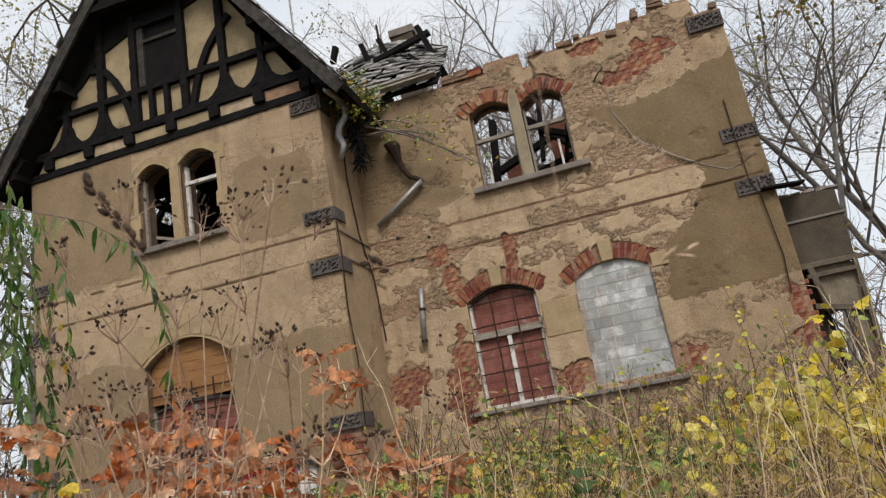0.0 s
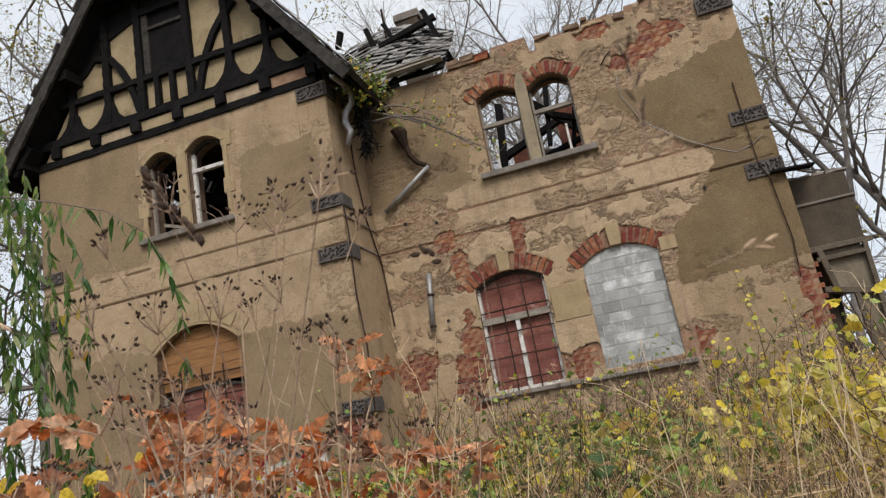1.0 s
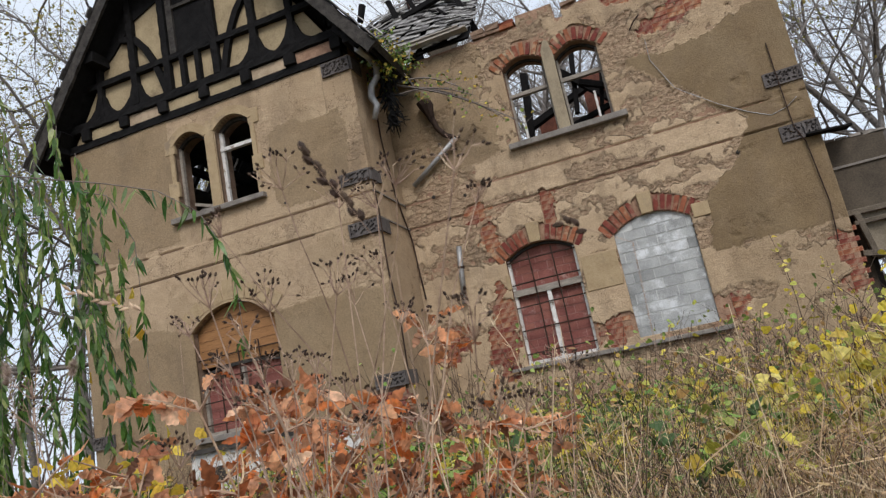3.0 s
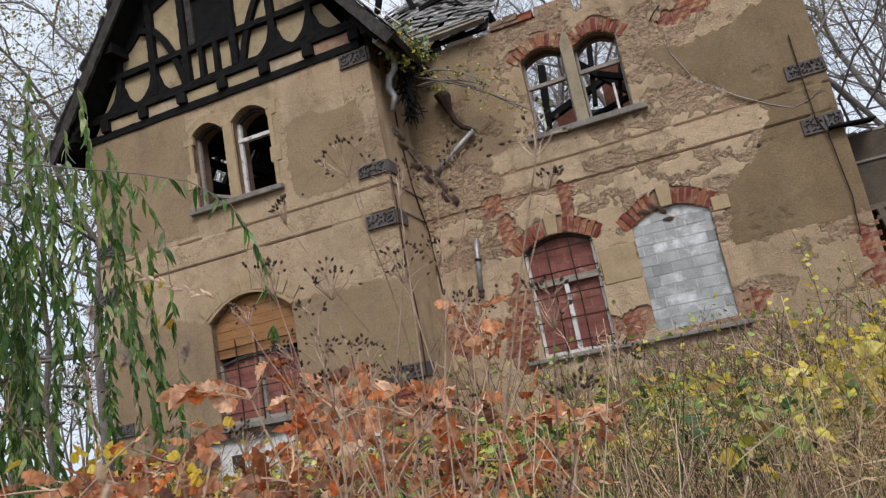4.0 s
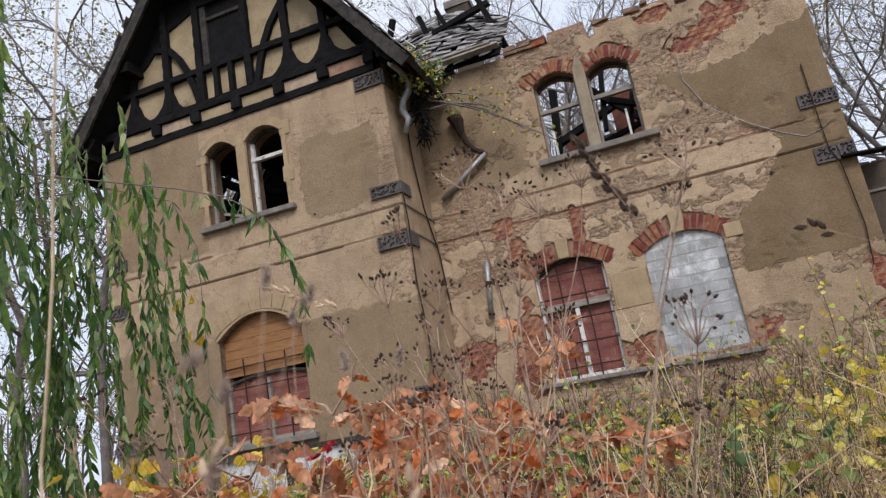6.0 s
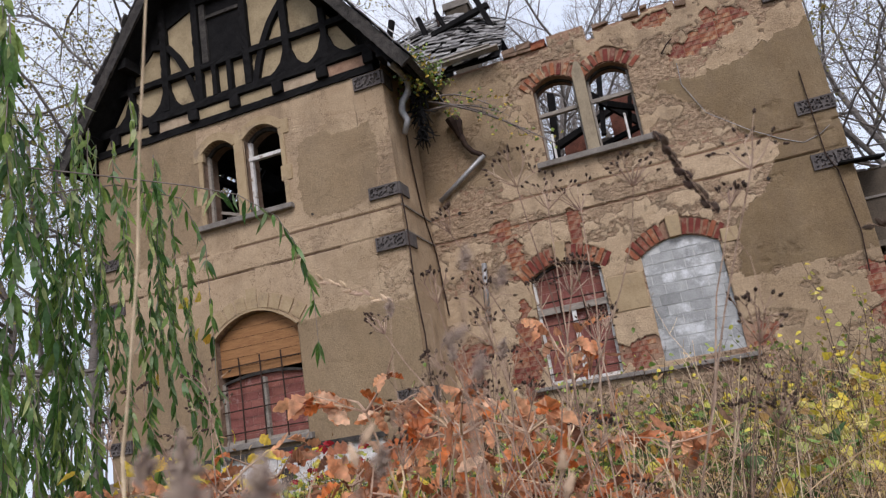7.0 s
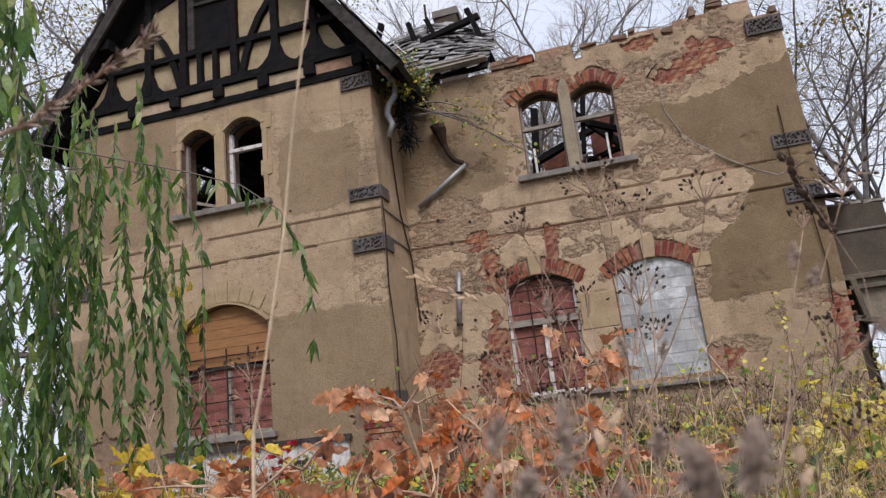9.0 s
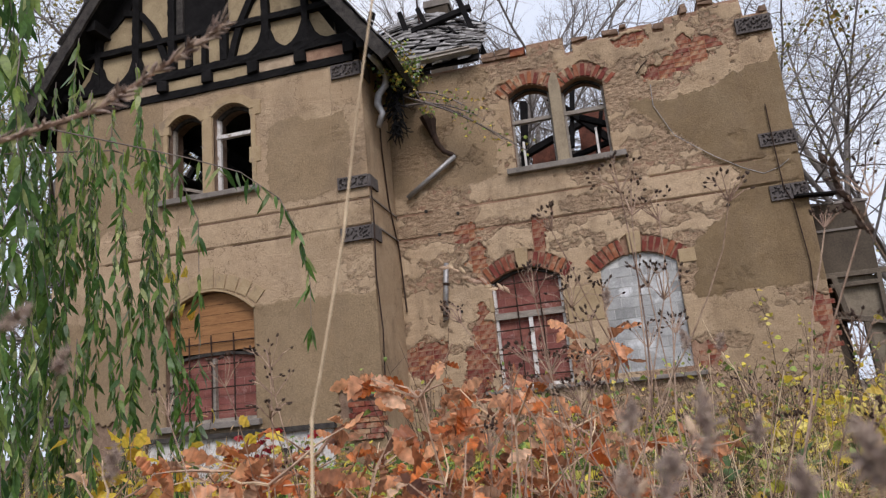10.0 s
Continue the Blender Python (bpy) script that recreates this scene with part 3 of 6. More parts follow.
right = [(-2.18, 7.34), (-2.10, 7.65), (-1.98, 8.0), (-1.82, 8.32), (-1.62, 8.58), (-1.36, 8.82)]
bent_brace(right)
bent_brace([(2 * MIDX - 0.12 - x, z) for x, z in right[:5]] + [(-4.2, 8.66)])
for x in (-4.72, -3.96, -1.54, -0.84):
    part("knee_piece", Shape().slab([(x - 0.37, 7.33), (x + 0.37, 7.33), (x + 0.25, 7.40), (x + 0.14, 7.52), (x + 0.07, 7.72), (x - 0.07, 7.72), (x - 0.14, 7.52), (x - 0.25, 7.40)], WING - 0.062, WING + 0.05), CHARSHADE, gable)
gw = part("window_frame", Shape().box(-3.19, -3.07, WING - 0.03, WING + 0.08, 8.02, 9.16).box(-2.36, -2.30, WING - 0.03, WING + 0.08, 8.02, 9.16).box(-3.07, -2.36, WING - 0.02, WING + 0.05, 8.86, 8.92), BOARD, gable, "bleached wooden window frame")

# roof of the wing: two slabs, barge boards, upper overhanging gable, purlin heads
roof = thing("gable_roof", "steep slate gable roof with charred eaves and barge boards", "")
roof.parent = house
FRONT = WING - 0.42
for side in (-1, 1):
    s = Shape()
    xe = MIDX + side * HALF
    up = Vector((side * PITCH, 0, 1)).normalized()
    n = 12
    for i in range(n):
        a, b = i / n, (i + 1) / n
        pa, pb = Vector((xe + (MIDX - xe) * a, 0, EAVE + (APEX - EAVE) * a)), Vector((xe + (MIDX - xe) * b, 0, EAVE + (APEX - EAVE) * b))
        m0 = (pa + pb) / 2 + up * 0.03
        for ya, yb in ((FRONT + 0.03 + 0.015 * (i % 2), 1.8 + 0.15 * random.random()), (3.3 + 0.2 * random.random(), 6.2)) if side < 0 and i < 7 else ((FRONT + 0.03 + 0.015 * (i % 2), 6.2),):
            s.beam((m0.x, ya, m0.z), (m0.x, yb, m0.z), (pb - pa).length + 0.03, 0.09 + 0.01 * (i % 3), tuple(up), 0.006)
    tagged(part("slated_slope", s, BOARD, roof), kind="stuff")
    mx, mz = xe + (MIDX - xe) * 0.5 - up.x * 0.06, (EAVE + APEX) / 2 - up.z * 0.06
    for ya, yb in ((FRONT + 0.04, 1.8), (3.4, 6.1)) if side < 0 else ((FRONT + 0.04, 6.1),):
        part("soffit_boarding", Shape().beam((mx, ya, mz), (mx, yb, mz), Vector((HALF, 0, APEX - EAVE)).length - 0.03, 0.04, tuple(up)), CHARSHADE, roof)
    timber("barge_board", (xe, EAVE - 0.05), (MIDX, APEX - 0.05), 0.19, 0.05, FRONT - 0.03, BOARD, roof, "grey split barge board")
    s = Shape()
    for i in range(34):
        a = (i + 0.5) / 34
        p = Vector((xe + (MIDX - xe) * a, FRONT, EAVE + (APEX - EAVE) * a)) + up * (0.10 + 0.012 * random.random())
        q = Vector((-side, 0, PITCH)).normalized()
        s.beam((p.x - q.x * 0.1, FRONT + 0.10, p.z - q.z * 0.1), (p.x + q.x * 0.1, FRONT + 0.10, p.z + q.z * 0.1), 0.36 + random.uniform(-0.09, 0.09), 0.016, tuple(up + q * random.uniform(0.02, 0.2)), 0.008)
    tagged(part("verge_slate_edge", s, SLATE, roof), kind="stuff")
    for fz in (0.12, 0.42, 0.72):
        x, z = xe + (MIDX - xe) * fz, EAVE + (APEX - EAVE) * fz - 0.16
        part("purlin_end", Shape().box(x - 0.09, x + 0.09, FRONT + 0.05, WING + 0.3, z - 0.16, z + 0.02, 0.012), CHARSHADE, roof)
up_gable = Shape().slab([(MIDX - 1.25, 9.62), (MIDX + 1.25, 9.62), (MIDX, APEX - 0.2)], FRONT + 0.06, FRONT + 0.16)
part("upper_gable_boarding", up_gable, BOARD, roof)
timber("gable_tie", (MIDX - 1.4, 9.55), (MIDX + 1.4, 9.55), 0.15, 0.14, FRONT + 0.06, CHARSHADE, roof)
for x in (-3.6, -3.1, -2.3, -1.8):
    timber("gable_stud", (x, 9.6), (x, under(x, 0.2)), 0.08, 0.06, FRONT + 0.04, CHARSHADE, roof)
for side in (-1, 1):
    timber("verge_bracket", (MIDX + side * 2.7, 7.2), (MIDX + side * 3.05, 6.75), 0.12, 0.3, WING - 0.2, CHARSHADE, roof)
for y in (2.2, 2.75, 3.1):
    part("bare_rafter", Shape().beam((MIDX - HALF + 0.05, y, EAVE + 0.02), (MIDX, y, APEX - 0.05), 0.09, 0.12, (0, 1, 0), 0.01), CHARSHADE, roof)


# ---------------------------------------------------------------- windows of the villa
def ring(o, inner, outer, y0, y1, n=14):
    """A moulding that follows the head of an opening."""
    s = Shape()
    for r in (inner, outer):
        for y in (y0, y1):
            for i in range(n + 1):
                u = -1 + 2 * i / n
                s.v.append((o.xc + (o.half + r) * u, y, o.zs + r * (0.4 + 0.6 * (1 - u * u)) + o.rise * (1 - u * u)))
    m = n + 1
    for i in range(n):
        a, b, c, d = i, i + m, i + 2 * m, i + 3 * m
        s.f += [(a, a + 1, c + 1, c), (b, d, d + 1, b + 1), (a, b, b + 1, a + 1), (c, c + 1, d + 1, d)]
    s.f += [(0, 2 * m, 3 * m, m), (n, n + m, n + 3 * m, n + 2 * m)]
    return s


def sash(o, y, mat, parent, transom=None, stile=0.05, sides=(1, 1), mid=False):
    """Remains of a casement: stiles, head, sill piece, transom and middle post."""
    f = tagged(new("window_frame"), "weathered casement frame without glass")
    f.parent = parent
    if sides[0]:
        part("stile", Shape().box(o.xc - o.half, o.xc - o.half + stile, y, y + 0.06, o.z0, o.zs, 0.003), mat, f)
    if sides[1]:
        part("stile", Shape().box(o.xc + o.half - stile, o.xc + o.half, y, y + 0.06, o.z0, o.zs, 0.003), mat, f)
    part("head", ring(o, -stile, 0.0, y, y + 0.06), BOARD, f)
    part("bottom_rail", Shape().box(o.xc - o.half, o.xc + o.half, y - 0.01, y + 0.07, o.z0, o.z0 + 0.05, 0.004), mat, f)
    if transom:
        part("transom", Shape().box(o.xc - o.half, o.xc + o.half, y - 0.015, y + 0.07, transom, transom + 0.06, 0.003), mat, f)
    if mid:
        part("post", Shape().box(o.xc - 0.03, o.xc + 0.03, y - 0.012, y + 0.06, o.z0, transom or o.zs, 0.003), mat, f)
    return f


def sill(x0, x1, z, y, parent, depth=0.11, h=0.09):
    return rounded(part("window_sill", Shape().box(x0, x1, y - depth, y + 0.2, z - h, z, 0.006), SILL, parent), 0.012)


# paired window of the main front, roofless room behind
sill(1.97, 3.84, 5.07, 0.0, wall_main)
rounded(part("mullion", Shape().slab([(2.785, 5.06), (2.975, 5.06), (2.975, 6.38), (2.93, 6.6), (2.86, 6.62), (2.785, 6.44)], -0.02, 0.34), GREYSTONE, wall_main), 0.01)
for o in (main_up_a, main_up_b):
    sash(o, 0.16, GREYWOOD, wall_main, 5.9, 0.035)
part("broken_casement", Shape().box(3.42, 3.455, 0.2, 0.24, 5.1, 5.62), WHITE, wall_main)
part("broken_casement", Shape().box(2.24, 2.275, 0.2, 0.24, 5.1, 5.6), WHITE, wall_main)
part("moss_cushion", Shape().box(2.15, 3.62, 0.28, 0.40, 5.06, 5.15, 0.03), MOSS, wall_main)

# paired window of the wing
sill(-3.52, -1.75, 5.09, WING, wall_wing)
rounded(part("mullion", Shape().slab([(-2.75, 5.09), (-2.57, 5.09), (-2.57, 6.42), (-2.62, 6.6), (-2.69, 6.62), (-2.75, 6.4)], WING - 0.02, WING + 0.3), SAND, wall_wing), 0.01)
for o in (wing_up_a, wing_up_b):
    part("hood_mould", ring(o, 0.0, 0.05, WING - 0.03, WING + 0.1), SAND, wall_wing)
    part("arch_surround", ring(o, 0.055, 0.15, WING - 0.016, WING + 0.02), SAND, wall_wing)
for x, zz in ((-3.45, 6.36), (-3.45, 5.6), (-1.80, 6.42), (-1.82, 5.62)):
    rounded(part("surround_block", Shape().box(x - 0.10, x + 0.10, WING - 0.018, WING + 0.05, zz - 0.13, zz + 0.13, 0.004), SAND, wall_wing), 0.01)
for xa, xb in ((-3.46, -3.385), (-1.875, -1.80)):
    part("jamb", Shape().box(xa, xb, WING - 0.016, WING + 0.05, 5.09, 6.4, 0.003), SAND, wall_wing)
sash(wing_up_a, WING + 0.13, GREYWOOD, wall_wing, None, 0.05, (1, 0))
sash(wing_up_b, WING + 0.13, WHITE, wall_wing, 6.05, 0.06, (1, 0))
part("hanging_casement", Shape().beam((-1.95, WING + 0.2, 5.2), (-1.93, WING + 0.16, 6.0), 0.03, 0.04), WHITE, wall_wing)
part("leaning_board", Shape().beam((-3.3, WING + 0.3, 5.38), (-2.75, WING + 0.34, 5.2), 0.05, 0.03).box(-3.25, -2.8, WING + 0.36, WING + 0.38, 5.1, 5.3), GREYWOOD, wall_wing)


def iron_grille(o, y, cols, rows, z1, parent):
    """Window bars: uprights and cross bars let into the jambs."""
    g = tagged(new("window_grille"), "rusty iron window bars")
    g.parent = parent
    for i in range(cols):
        x = o.xc - o.half + 2 * o.half * (i + 1) / (cols + 1)
        part("upright_bar", Shape().tube([(x, y, o.z0 - 0.02), (x + 0.01, y - 0.004, (o.z0 + z1) / 2), (x, y, z1)], 0.012, 6), IRON, g)
    for i in range(rows):
        z = o.z0 + 0.16 + (z1 - o.z0 - 0.28) * i / max(1, rows - 1)
        part("cross_bar", Shape().tube([(o.xc - o.half + 0.005, y + 0.018, z), (o.xc, y + 0.014, z + 0.008), (o.xc + o.half - 0.005, y + 0.018, z)], 0.011, 6), IRON, g)
    return g


def infill(o, y, w, h, mat, parent, name, joint, odd=None):
    """Blocks that close an opening, course by course, each cut to the opening."""
    part("infill_mortar", Shape().slab(o.outline(0.0), y + 0.010, y + 0.12), joint, parent)
    z, row = o.z0, 0
    while z < o.zs + o.rise:
        x = o.xc - o.half - (w * 0.5 if row % 2 else 0) - random.uniform(0, 0.09)
        while x < o.xc + o.half:
            a, b = max(x + 0.006, o.xc - o.half), min(x + w - 0.006, o.xc + o.half)
            if b - a > 0.03:
                ta, tb = min(z + h - 0.012, o.head(a) - 0.004), min(z + h - 0.012, o.head(b) - 0.004)
                if min(ta, tb) > z + 0.012:
                    dy = random.uniform(0, 0.004)
                    pts = [(a, z), (b, z), (b, tb), ((a + b) / 2, min(z + h - 0.012, o.head((a + b) / 2) - 0.004)), (a, ta)]
                    part(name, Shape().slab([(px + random.uniform(-0.003, 0.003), pz + random.uniform(-0.003, 0.003)) for px, pz in pts], y + dy, y + 0.1), odd if odd and random.random() < 0.11 else mat, parent)
            x += w
        z += h
        row += 1


# ground-floor windows of the main front
sill(1.24, 2.86, 1.63, 0.0, wall_main, 0.08, 0.06)
sill(2.87, 4.46, 1.62, 0.0, wall_main, 0.075, 0.06)
infill(main_lo, 0.17, 0.255, 0.128, REDPAINT, wall_main, "block", REDJOINT)
fr1 = sash(main_lo, 0.10, WHITE, wall_main, 2.72, 0.045, (1, 1), True)
part("meeting_stile", Shape().box(2.01, 2.065, 0.085, 0.11, 1.66, 2.74, 0.004), WHITE, fr1)
part("transom_board", Shape().box(1.50, 2.57, 0.07, 0.10, 2.70, 2.80, 0.004), GREYWOOD, fr1)
iron_grille(main_lo, 0.045, 2, 5, 3.36, wall_main)
infill(main_blind, 0.05, 0.30, 0.158, BLOCK, wall_main, "block", PALEJOINT, DARKBLOCK)
for x, z, h in ((2.86, 2.78, 0.5),):
    rounded(part("pier_stone", Shape().box(2.62, 3.16, -0.012, 0.05, 2.52, 3.06, 0.004), SAND, wall_main), 0.01)
rounded(part("springer_stone", Shape().box(4.34, 4.58, -0.02, 0.05, 3.2, 3.41, 0.006), SAND, wall_main), 0.012)
rounded(part("springer_stone", Shape().box(1.44, 1.5, -0.02, 0.05, 2.82, 3.06, 0.006), SAND, wall_main), 0.012)

# ground-floor window of the wing: boarded above, red blocks and bars below
part("boarding", Shape().slab([(px, max(pz, 2.6)) for px, pz in wing_lo.outline(-0.01)], WING + 0.12, WING + 0.16), PLYWOOD, wall_wing, "orange-brown wooden boarding")
bw = Shape()
for i in range(6):
    z = 2.72 + i * 0.15
    if z < 3.4:
        u = max(0.0, 1 - max(0.0, z - 3.18) / 0.34) ** 0.5
        bw.box(wing_lo.xc - wing_lo.half * u + 0.02, wing_lo.xc + wing_lo.half * u - 0.02, WING + 0.116, WING + 0.122, z, z + 0.003)
part("board_joint", bw, CHARSHADE, wall_wing)
low = Opening(wing_lo.xc, wing_lo.half, wing_lo.z0, 2.5, 0.1)
infill(low, WING + 0.18, 0.255, 0.128, REDPAINT, wall_wing, "block", REDJOINT)
sash(low, WING + 0.12, GREYWOOD, wall_wing, None, 0.05, (1, 1), True)
iron_grille(low, WING + 0.05, 3, 4, 2.85, wall_wing)
part("arch_surround", ring(wing_lo, 0.0, 0.03, WING - 0.035, WING + 0.08), SAND, wall_wing)
for i in range(9):
    u = -1 + 2 * (i + 0.5) / 9
    x, z = wing_lo.xc + (wing_lo.half + 0.05) * u, wing_lo.head(wing_lo.xc + wing_lo.half * u * 0.97)
    slope = -2 * wing_lo.rise * u / wing_lo.half
    nv = Vector((-slope, 0, 1)).normalized()
    a = Vector((x, WING - 0.004, z)) + nv * 0.04
    part("arch_stone", Shape().beam(a, a + nv * (0.23 if i != 4 else 0.33), 0.172 if i != 4 else 0.19, 0.03, (0, 1, 0), 0.003), SAND, wall_wing)
sill(-3.55, -1.85, 1.55, WING, wall_wing)

# white-limed basement of the wing with dark rail; dark pads paint the shade of small openings
base = part("limewashed_plinth", Shape().box(-3.7, -0.75, WING - 0.05, WING + 0.02, 0.0, 1.32, 0.0), WHITE, wall_wing, "flaking white limewashed plinth")
part("plinth_rail", Shape().box(-3.75, -0.7, WING - 0.12, WING, 1.32, 1.39, 0.006), BOARD, wall_wing)
for i in range(3):
    x = -3.3 + i * 0.85
    part("basement_opening", Shape().box(x, x + 0.22, WING - 0.054, WING - 0.03, 0.85, 1.1), DARKROOM, wall_wing)

# ---------------------------------------------------------------- vermiculated corner stones


def quoin(x0, x1, z0, z1, y, parent, side=0):
    """A dark corner stone whose face is eaten by worm-like pits."""
    nx, nz = 48, 20
    s = Shape()
    for j in range(nz + 1):
        for i in range(nx + 1):
            x, z = x0 + (x1 - x0) * i / nx, z0 + (z1 - z0) * j / nz
            rim = i in (0, nx) or j in (0, nz)
            pit = 0.0 if rim or i in (1, 2, nx - 2, nx - 1) or j in (1, 2, nz - 2, nz - 1) else 0.026 * (n3(x, y, z * 0.8, 34) > 0.10)
            s.v.append((x, y - 0.045 + pit, z))
    s.f = [(j * (nx + 1) + i, j * (nx + 1) + i + 1, (j + 1) * (nx + 1) + i + 1, (j + 1) * (nx + 1) + i) for j in range(nz) for i in range(nx)]
    s.box(x0, x1, y - 0.044, y + 0.06, z0, z1)
    s.f.pop(-4)
    if side:
        s.box(x1 - 0.01, x1 + 0.04, y - 0.02, y + 0.34, z0, z1, 0.002)
    return part("corner_stone", s, QUOIN, parent, "dark pitted corner stone")


for z0, z1 in ((6.60, 6.83), (4.77, 4.96), (3.96, 4.17), (1.70, 1.90)):
    quoin(-0.46, 0.02, z0, z1, WING, wall_wing, 1)
    if z0 < 6:
        quoin(WX0 - 0.02, WX0 + 0.42, z0, z1, WING, wall_wing)
for z0, z1 in ((6.62, 6.88), (4.76, 4.97), (3.92, 4.15)):
    quoin(5.75, MX1 + 0.015, z0, z1, 0.0, wall_main)

# ---------------------------------------------------------------- rain pipes, conduit and cables
pipe = thing("downpipe", "broken zinc downpipe with a hopper head hanging loose from the wall", "")
pipe.parent = house
hop = Shape()
for i, (z, wx, wy) in enumerate(((6.22, 0.13, 0.10), (6.14, 0.13, 0.10), (5.98, 0.075, 0.07), (5.84, 0.05, 0.05))):
    for a in range(8):
        t = 2 * math.pi * (a + 0.5) / 8
        hop.v.append((0.74 + i * 0.03 + wx * math.cos(t), -0.12 + wy * math.sin(t), z + 0.01 * math.cos(t)))
hop.f = [(i * 8 + a, i * 8 + (a + 1) % 8, i * 8 + 8 + (a + 1) % 8, i * 8 + 8 + a) for i in range(3) for a in range(8)] + [tuple(range(24, 32))]
part("hopper_head", hop, IRON, pipe, "rusty hopper head")
part("bent_pipe", Shape().tube([(0.83, -0.12, 5.88), (0.88, -0.12, 5.70), (0.98, -0.11, 5.55), (1.10, -0.1, 5.48), (1.14, -0.09, 5.42)], [0.05, 0.045, 0.045, 0.045, 0.045], 10), IRON, pipe, smooth=True)
part("loose_pipe", Shape().tube([(1.15, -0.10, 5.45), (0.7, -0.09, 5.15), (0.28, -0.08, 4.87)], 0.042, 10), ZINC, pipe, "dull zinc pipe length", True)
part("lower_pipe", Shape().tube([(0.82, -0.08, 3.69), (0.78, -0.08, 3.3), (0.73, -0.08, 2.78)], 0.043, 10), ZINC, pipe, "dull zinc pipe length", True)
for z in (2.85, 3.35):
    part("pipe_clip", Shape().tube([(0.735 + (z - 2.8) * 0.1, -0.08, z - 0.02), (0.74 + (z - 2.8) * 0.1, -0.08, z + 0.02)], 0.052, 10), IRON, pipe)
gut = Shape().tube([(0.30, -1.55, 6.72), (0.32, -1.2, 6.74), (0.34, -0.95, 6.66), (0.30, -0.9, 6.52), (0.18, -0.92, 6.38), (0.16, -0.95, 6.2), (0.24, -0.98, 6.02), (0.16, -1.0, 5.8)], [0.055, 0.055, 0.06, 0.06, 0.055, 0.06, 0.05, 0.045], 9)
part("gutter_elbow", gut, ZINC, pipe, "twisted zinc gutter elbow", True)
wires = thing("wall_cable", "old conduit and slack cables on the wall", "")
wires.parent = house
part("conduit", Shape().tube([(5.93, -0.04, 5.42), (5.93, -0.05, 4.8), (5.94, -0.06, 4.1), (6.03, -0.05, 3.85), (6.08, -0.04, 2.95), (6.03, -0.03, 2.4)], 0.009, 6), IRON, wires)
part("cable", Shape().tube([(4.36, -0.03, 6.08), (4.35, -0.03, 5.72), (4.58, -0.035, 5.18), (4.8, -0.03, 4.99), (5.1, -0.03, 4.74), (5.45, -0.03, 4.5), (5.72, -0.03, 4.36), (5.95, -0.03, 4.42), (6.1, -0.03, 4.52)], 0.0055, 5), ZINC, wires)
part("iron_hook", Shape().tube([(4.37, -0.02, 6.5), (4.27, -0.06, 6.4), (4.18, -0.02, 6.3)], 0.012, 5), IRON, wires)
part("corner_cable", Shape().tube([(0.06, WING - 0.03, 4.75), (0.075, WING - 0.03, 4.3), (0.05, WING - 0.035, 3.4), (0.09, WING - 0.03, 2.6), (0.06, WING - 0.03, 1.7)], 0.012, 5), IRON, wires)
part("corner_cable", Shape().tube([(0.05, -0.55, 6.4), (0.06, -0.6, 5.6), (0.05, -0.4, 4.7), (0.06, -0.05, 4.0), (0.10, -0.04, 3.0)], 0.014, 5), IRON, wires)
# solid dark plugs: the shade in the putlog holes is only colour
for x, z in ((0.55, 4.62), (1.08, 4.5), (5.16, 3.98), (0.74, 4.2), (0.98, 2.9), (-1.45, 4.82)):
    part("putlog_hole", Shape().tube([(x, -0.012 if x > 0 else WING - 0.012, z), (x, 0.03 if x > 0 else WING + 0.03, z)], 0.028, 7), DARKROOM, wires)

# ---------------------------------------------------------------- lower annexe with timber porch
annexe = thing("porch_annexe", "low grey-brown rendered annexe with a broken timber porch", "")
annexe.parent = house
AY = 0.30
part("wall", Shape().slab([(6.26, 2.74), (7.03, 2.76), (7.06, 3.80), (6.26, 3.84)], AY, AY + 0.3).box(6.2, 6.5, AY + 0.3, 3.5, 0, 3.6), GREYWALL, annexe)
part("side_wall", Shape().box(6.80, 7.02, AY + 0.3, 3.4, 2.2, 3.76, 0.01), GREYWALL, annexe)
part("coping", Shape().box(6.26, 7.10, AY - 0.03, AY + 0.33, 3.42, 3.45, 0.004), SILL, annexe)
for i, x in enumerate((6.30, 6.47, 6.64, 6.82, 6.96)):
    part("cap_brick", Shape().box(x, x + 0.15, AY - 0.01, AY + 0.25, 3.83 - i * 0.006, 3.87 - i * 0.005, 0.012), SILL, annexe)
part("panel", Shape().slab([(6.46, 2.12), (6.99, 2.02), (7.02, 2.72), (6.44, 2.74)], AY + 0.05, AY + 0.09), PANELWOOD, annexe)
part("panel", Shape().slab([(6.70, 1.15), (6.98, 1.1), (6.99, 2.02), (6.78, 2.06)], AY + 0.06, AY + 0.10), PANELWOOD, annexe)
for a, b, w in (((6.30, 2.77), (7.12, 2.77), 0.07), ((6.36, 2.62), (7.02, 2.62), 0.06), ((6.42, 2.74), (6.50, 2.16), 0.08), ((6.34, 2.20), (7.02, 2.04), 0.08), ((7.01, 2.75), (6.98, 1.1), 0.07), ((6.72, 2.1), (6.74, 1.0), 0.07)):
    rounded(part("porch_timber", Shape().beam((a[0], AY, a[1]), (b[0], AY, b[1]), w, 0.08, (0, 1, 0), 0.006), PORCHWOOD, annexe), 0.008)
# near-black panel that stands for the shade inside the doorway
part("doorway_shade_panel", Shape().box(6.26, 6.62, AY + 0.5, AY + 0.6, 0, 2.3), DARKROOM, annexe)
for i in range(3):
    part("eave_board", Shape().beam((6.05 + i * 0.05, -0.1 + i * 0.1, 3.93 + i * 0.02), (6.62, -0.05 + i * 0.12, 3.9 + i * 0.025), 0.14, 0.025, (0, 0, 1), 0.01), CHARSHADE, annexe)

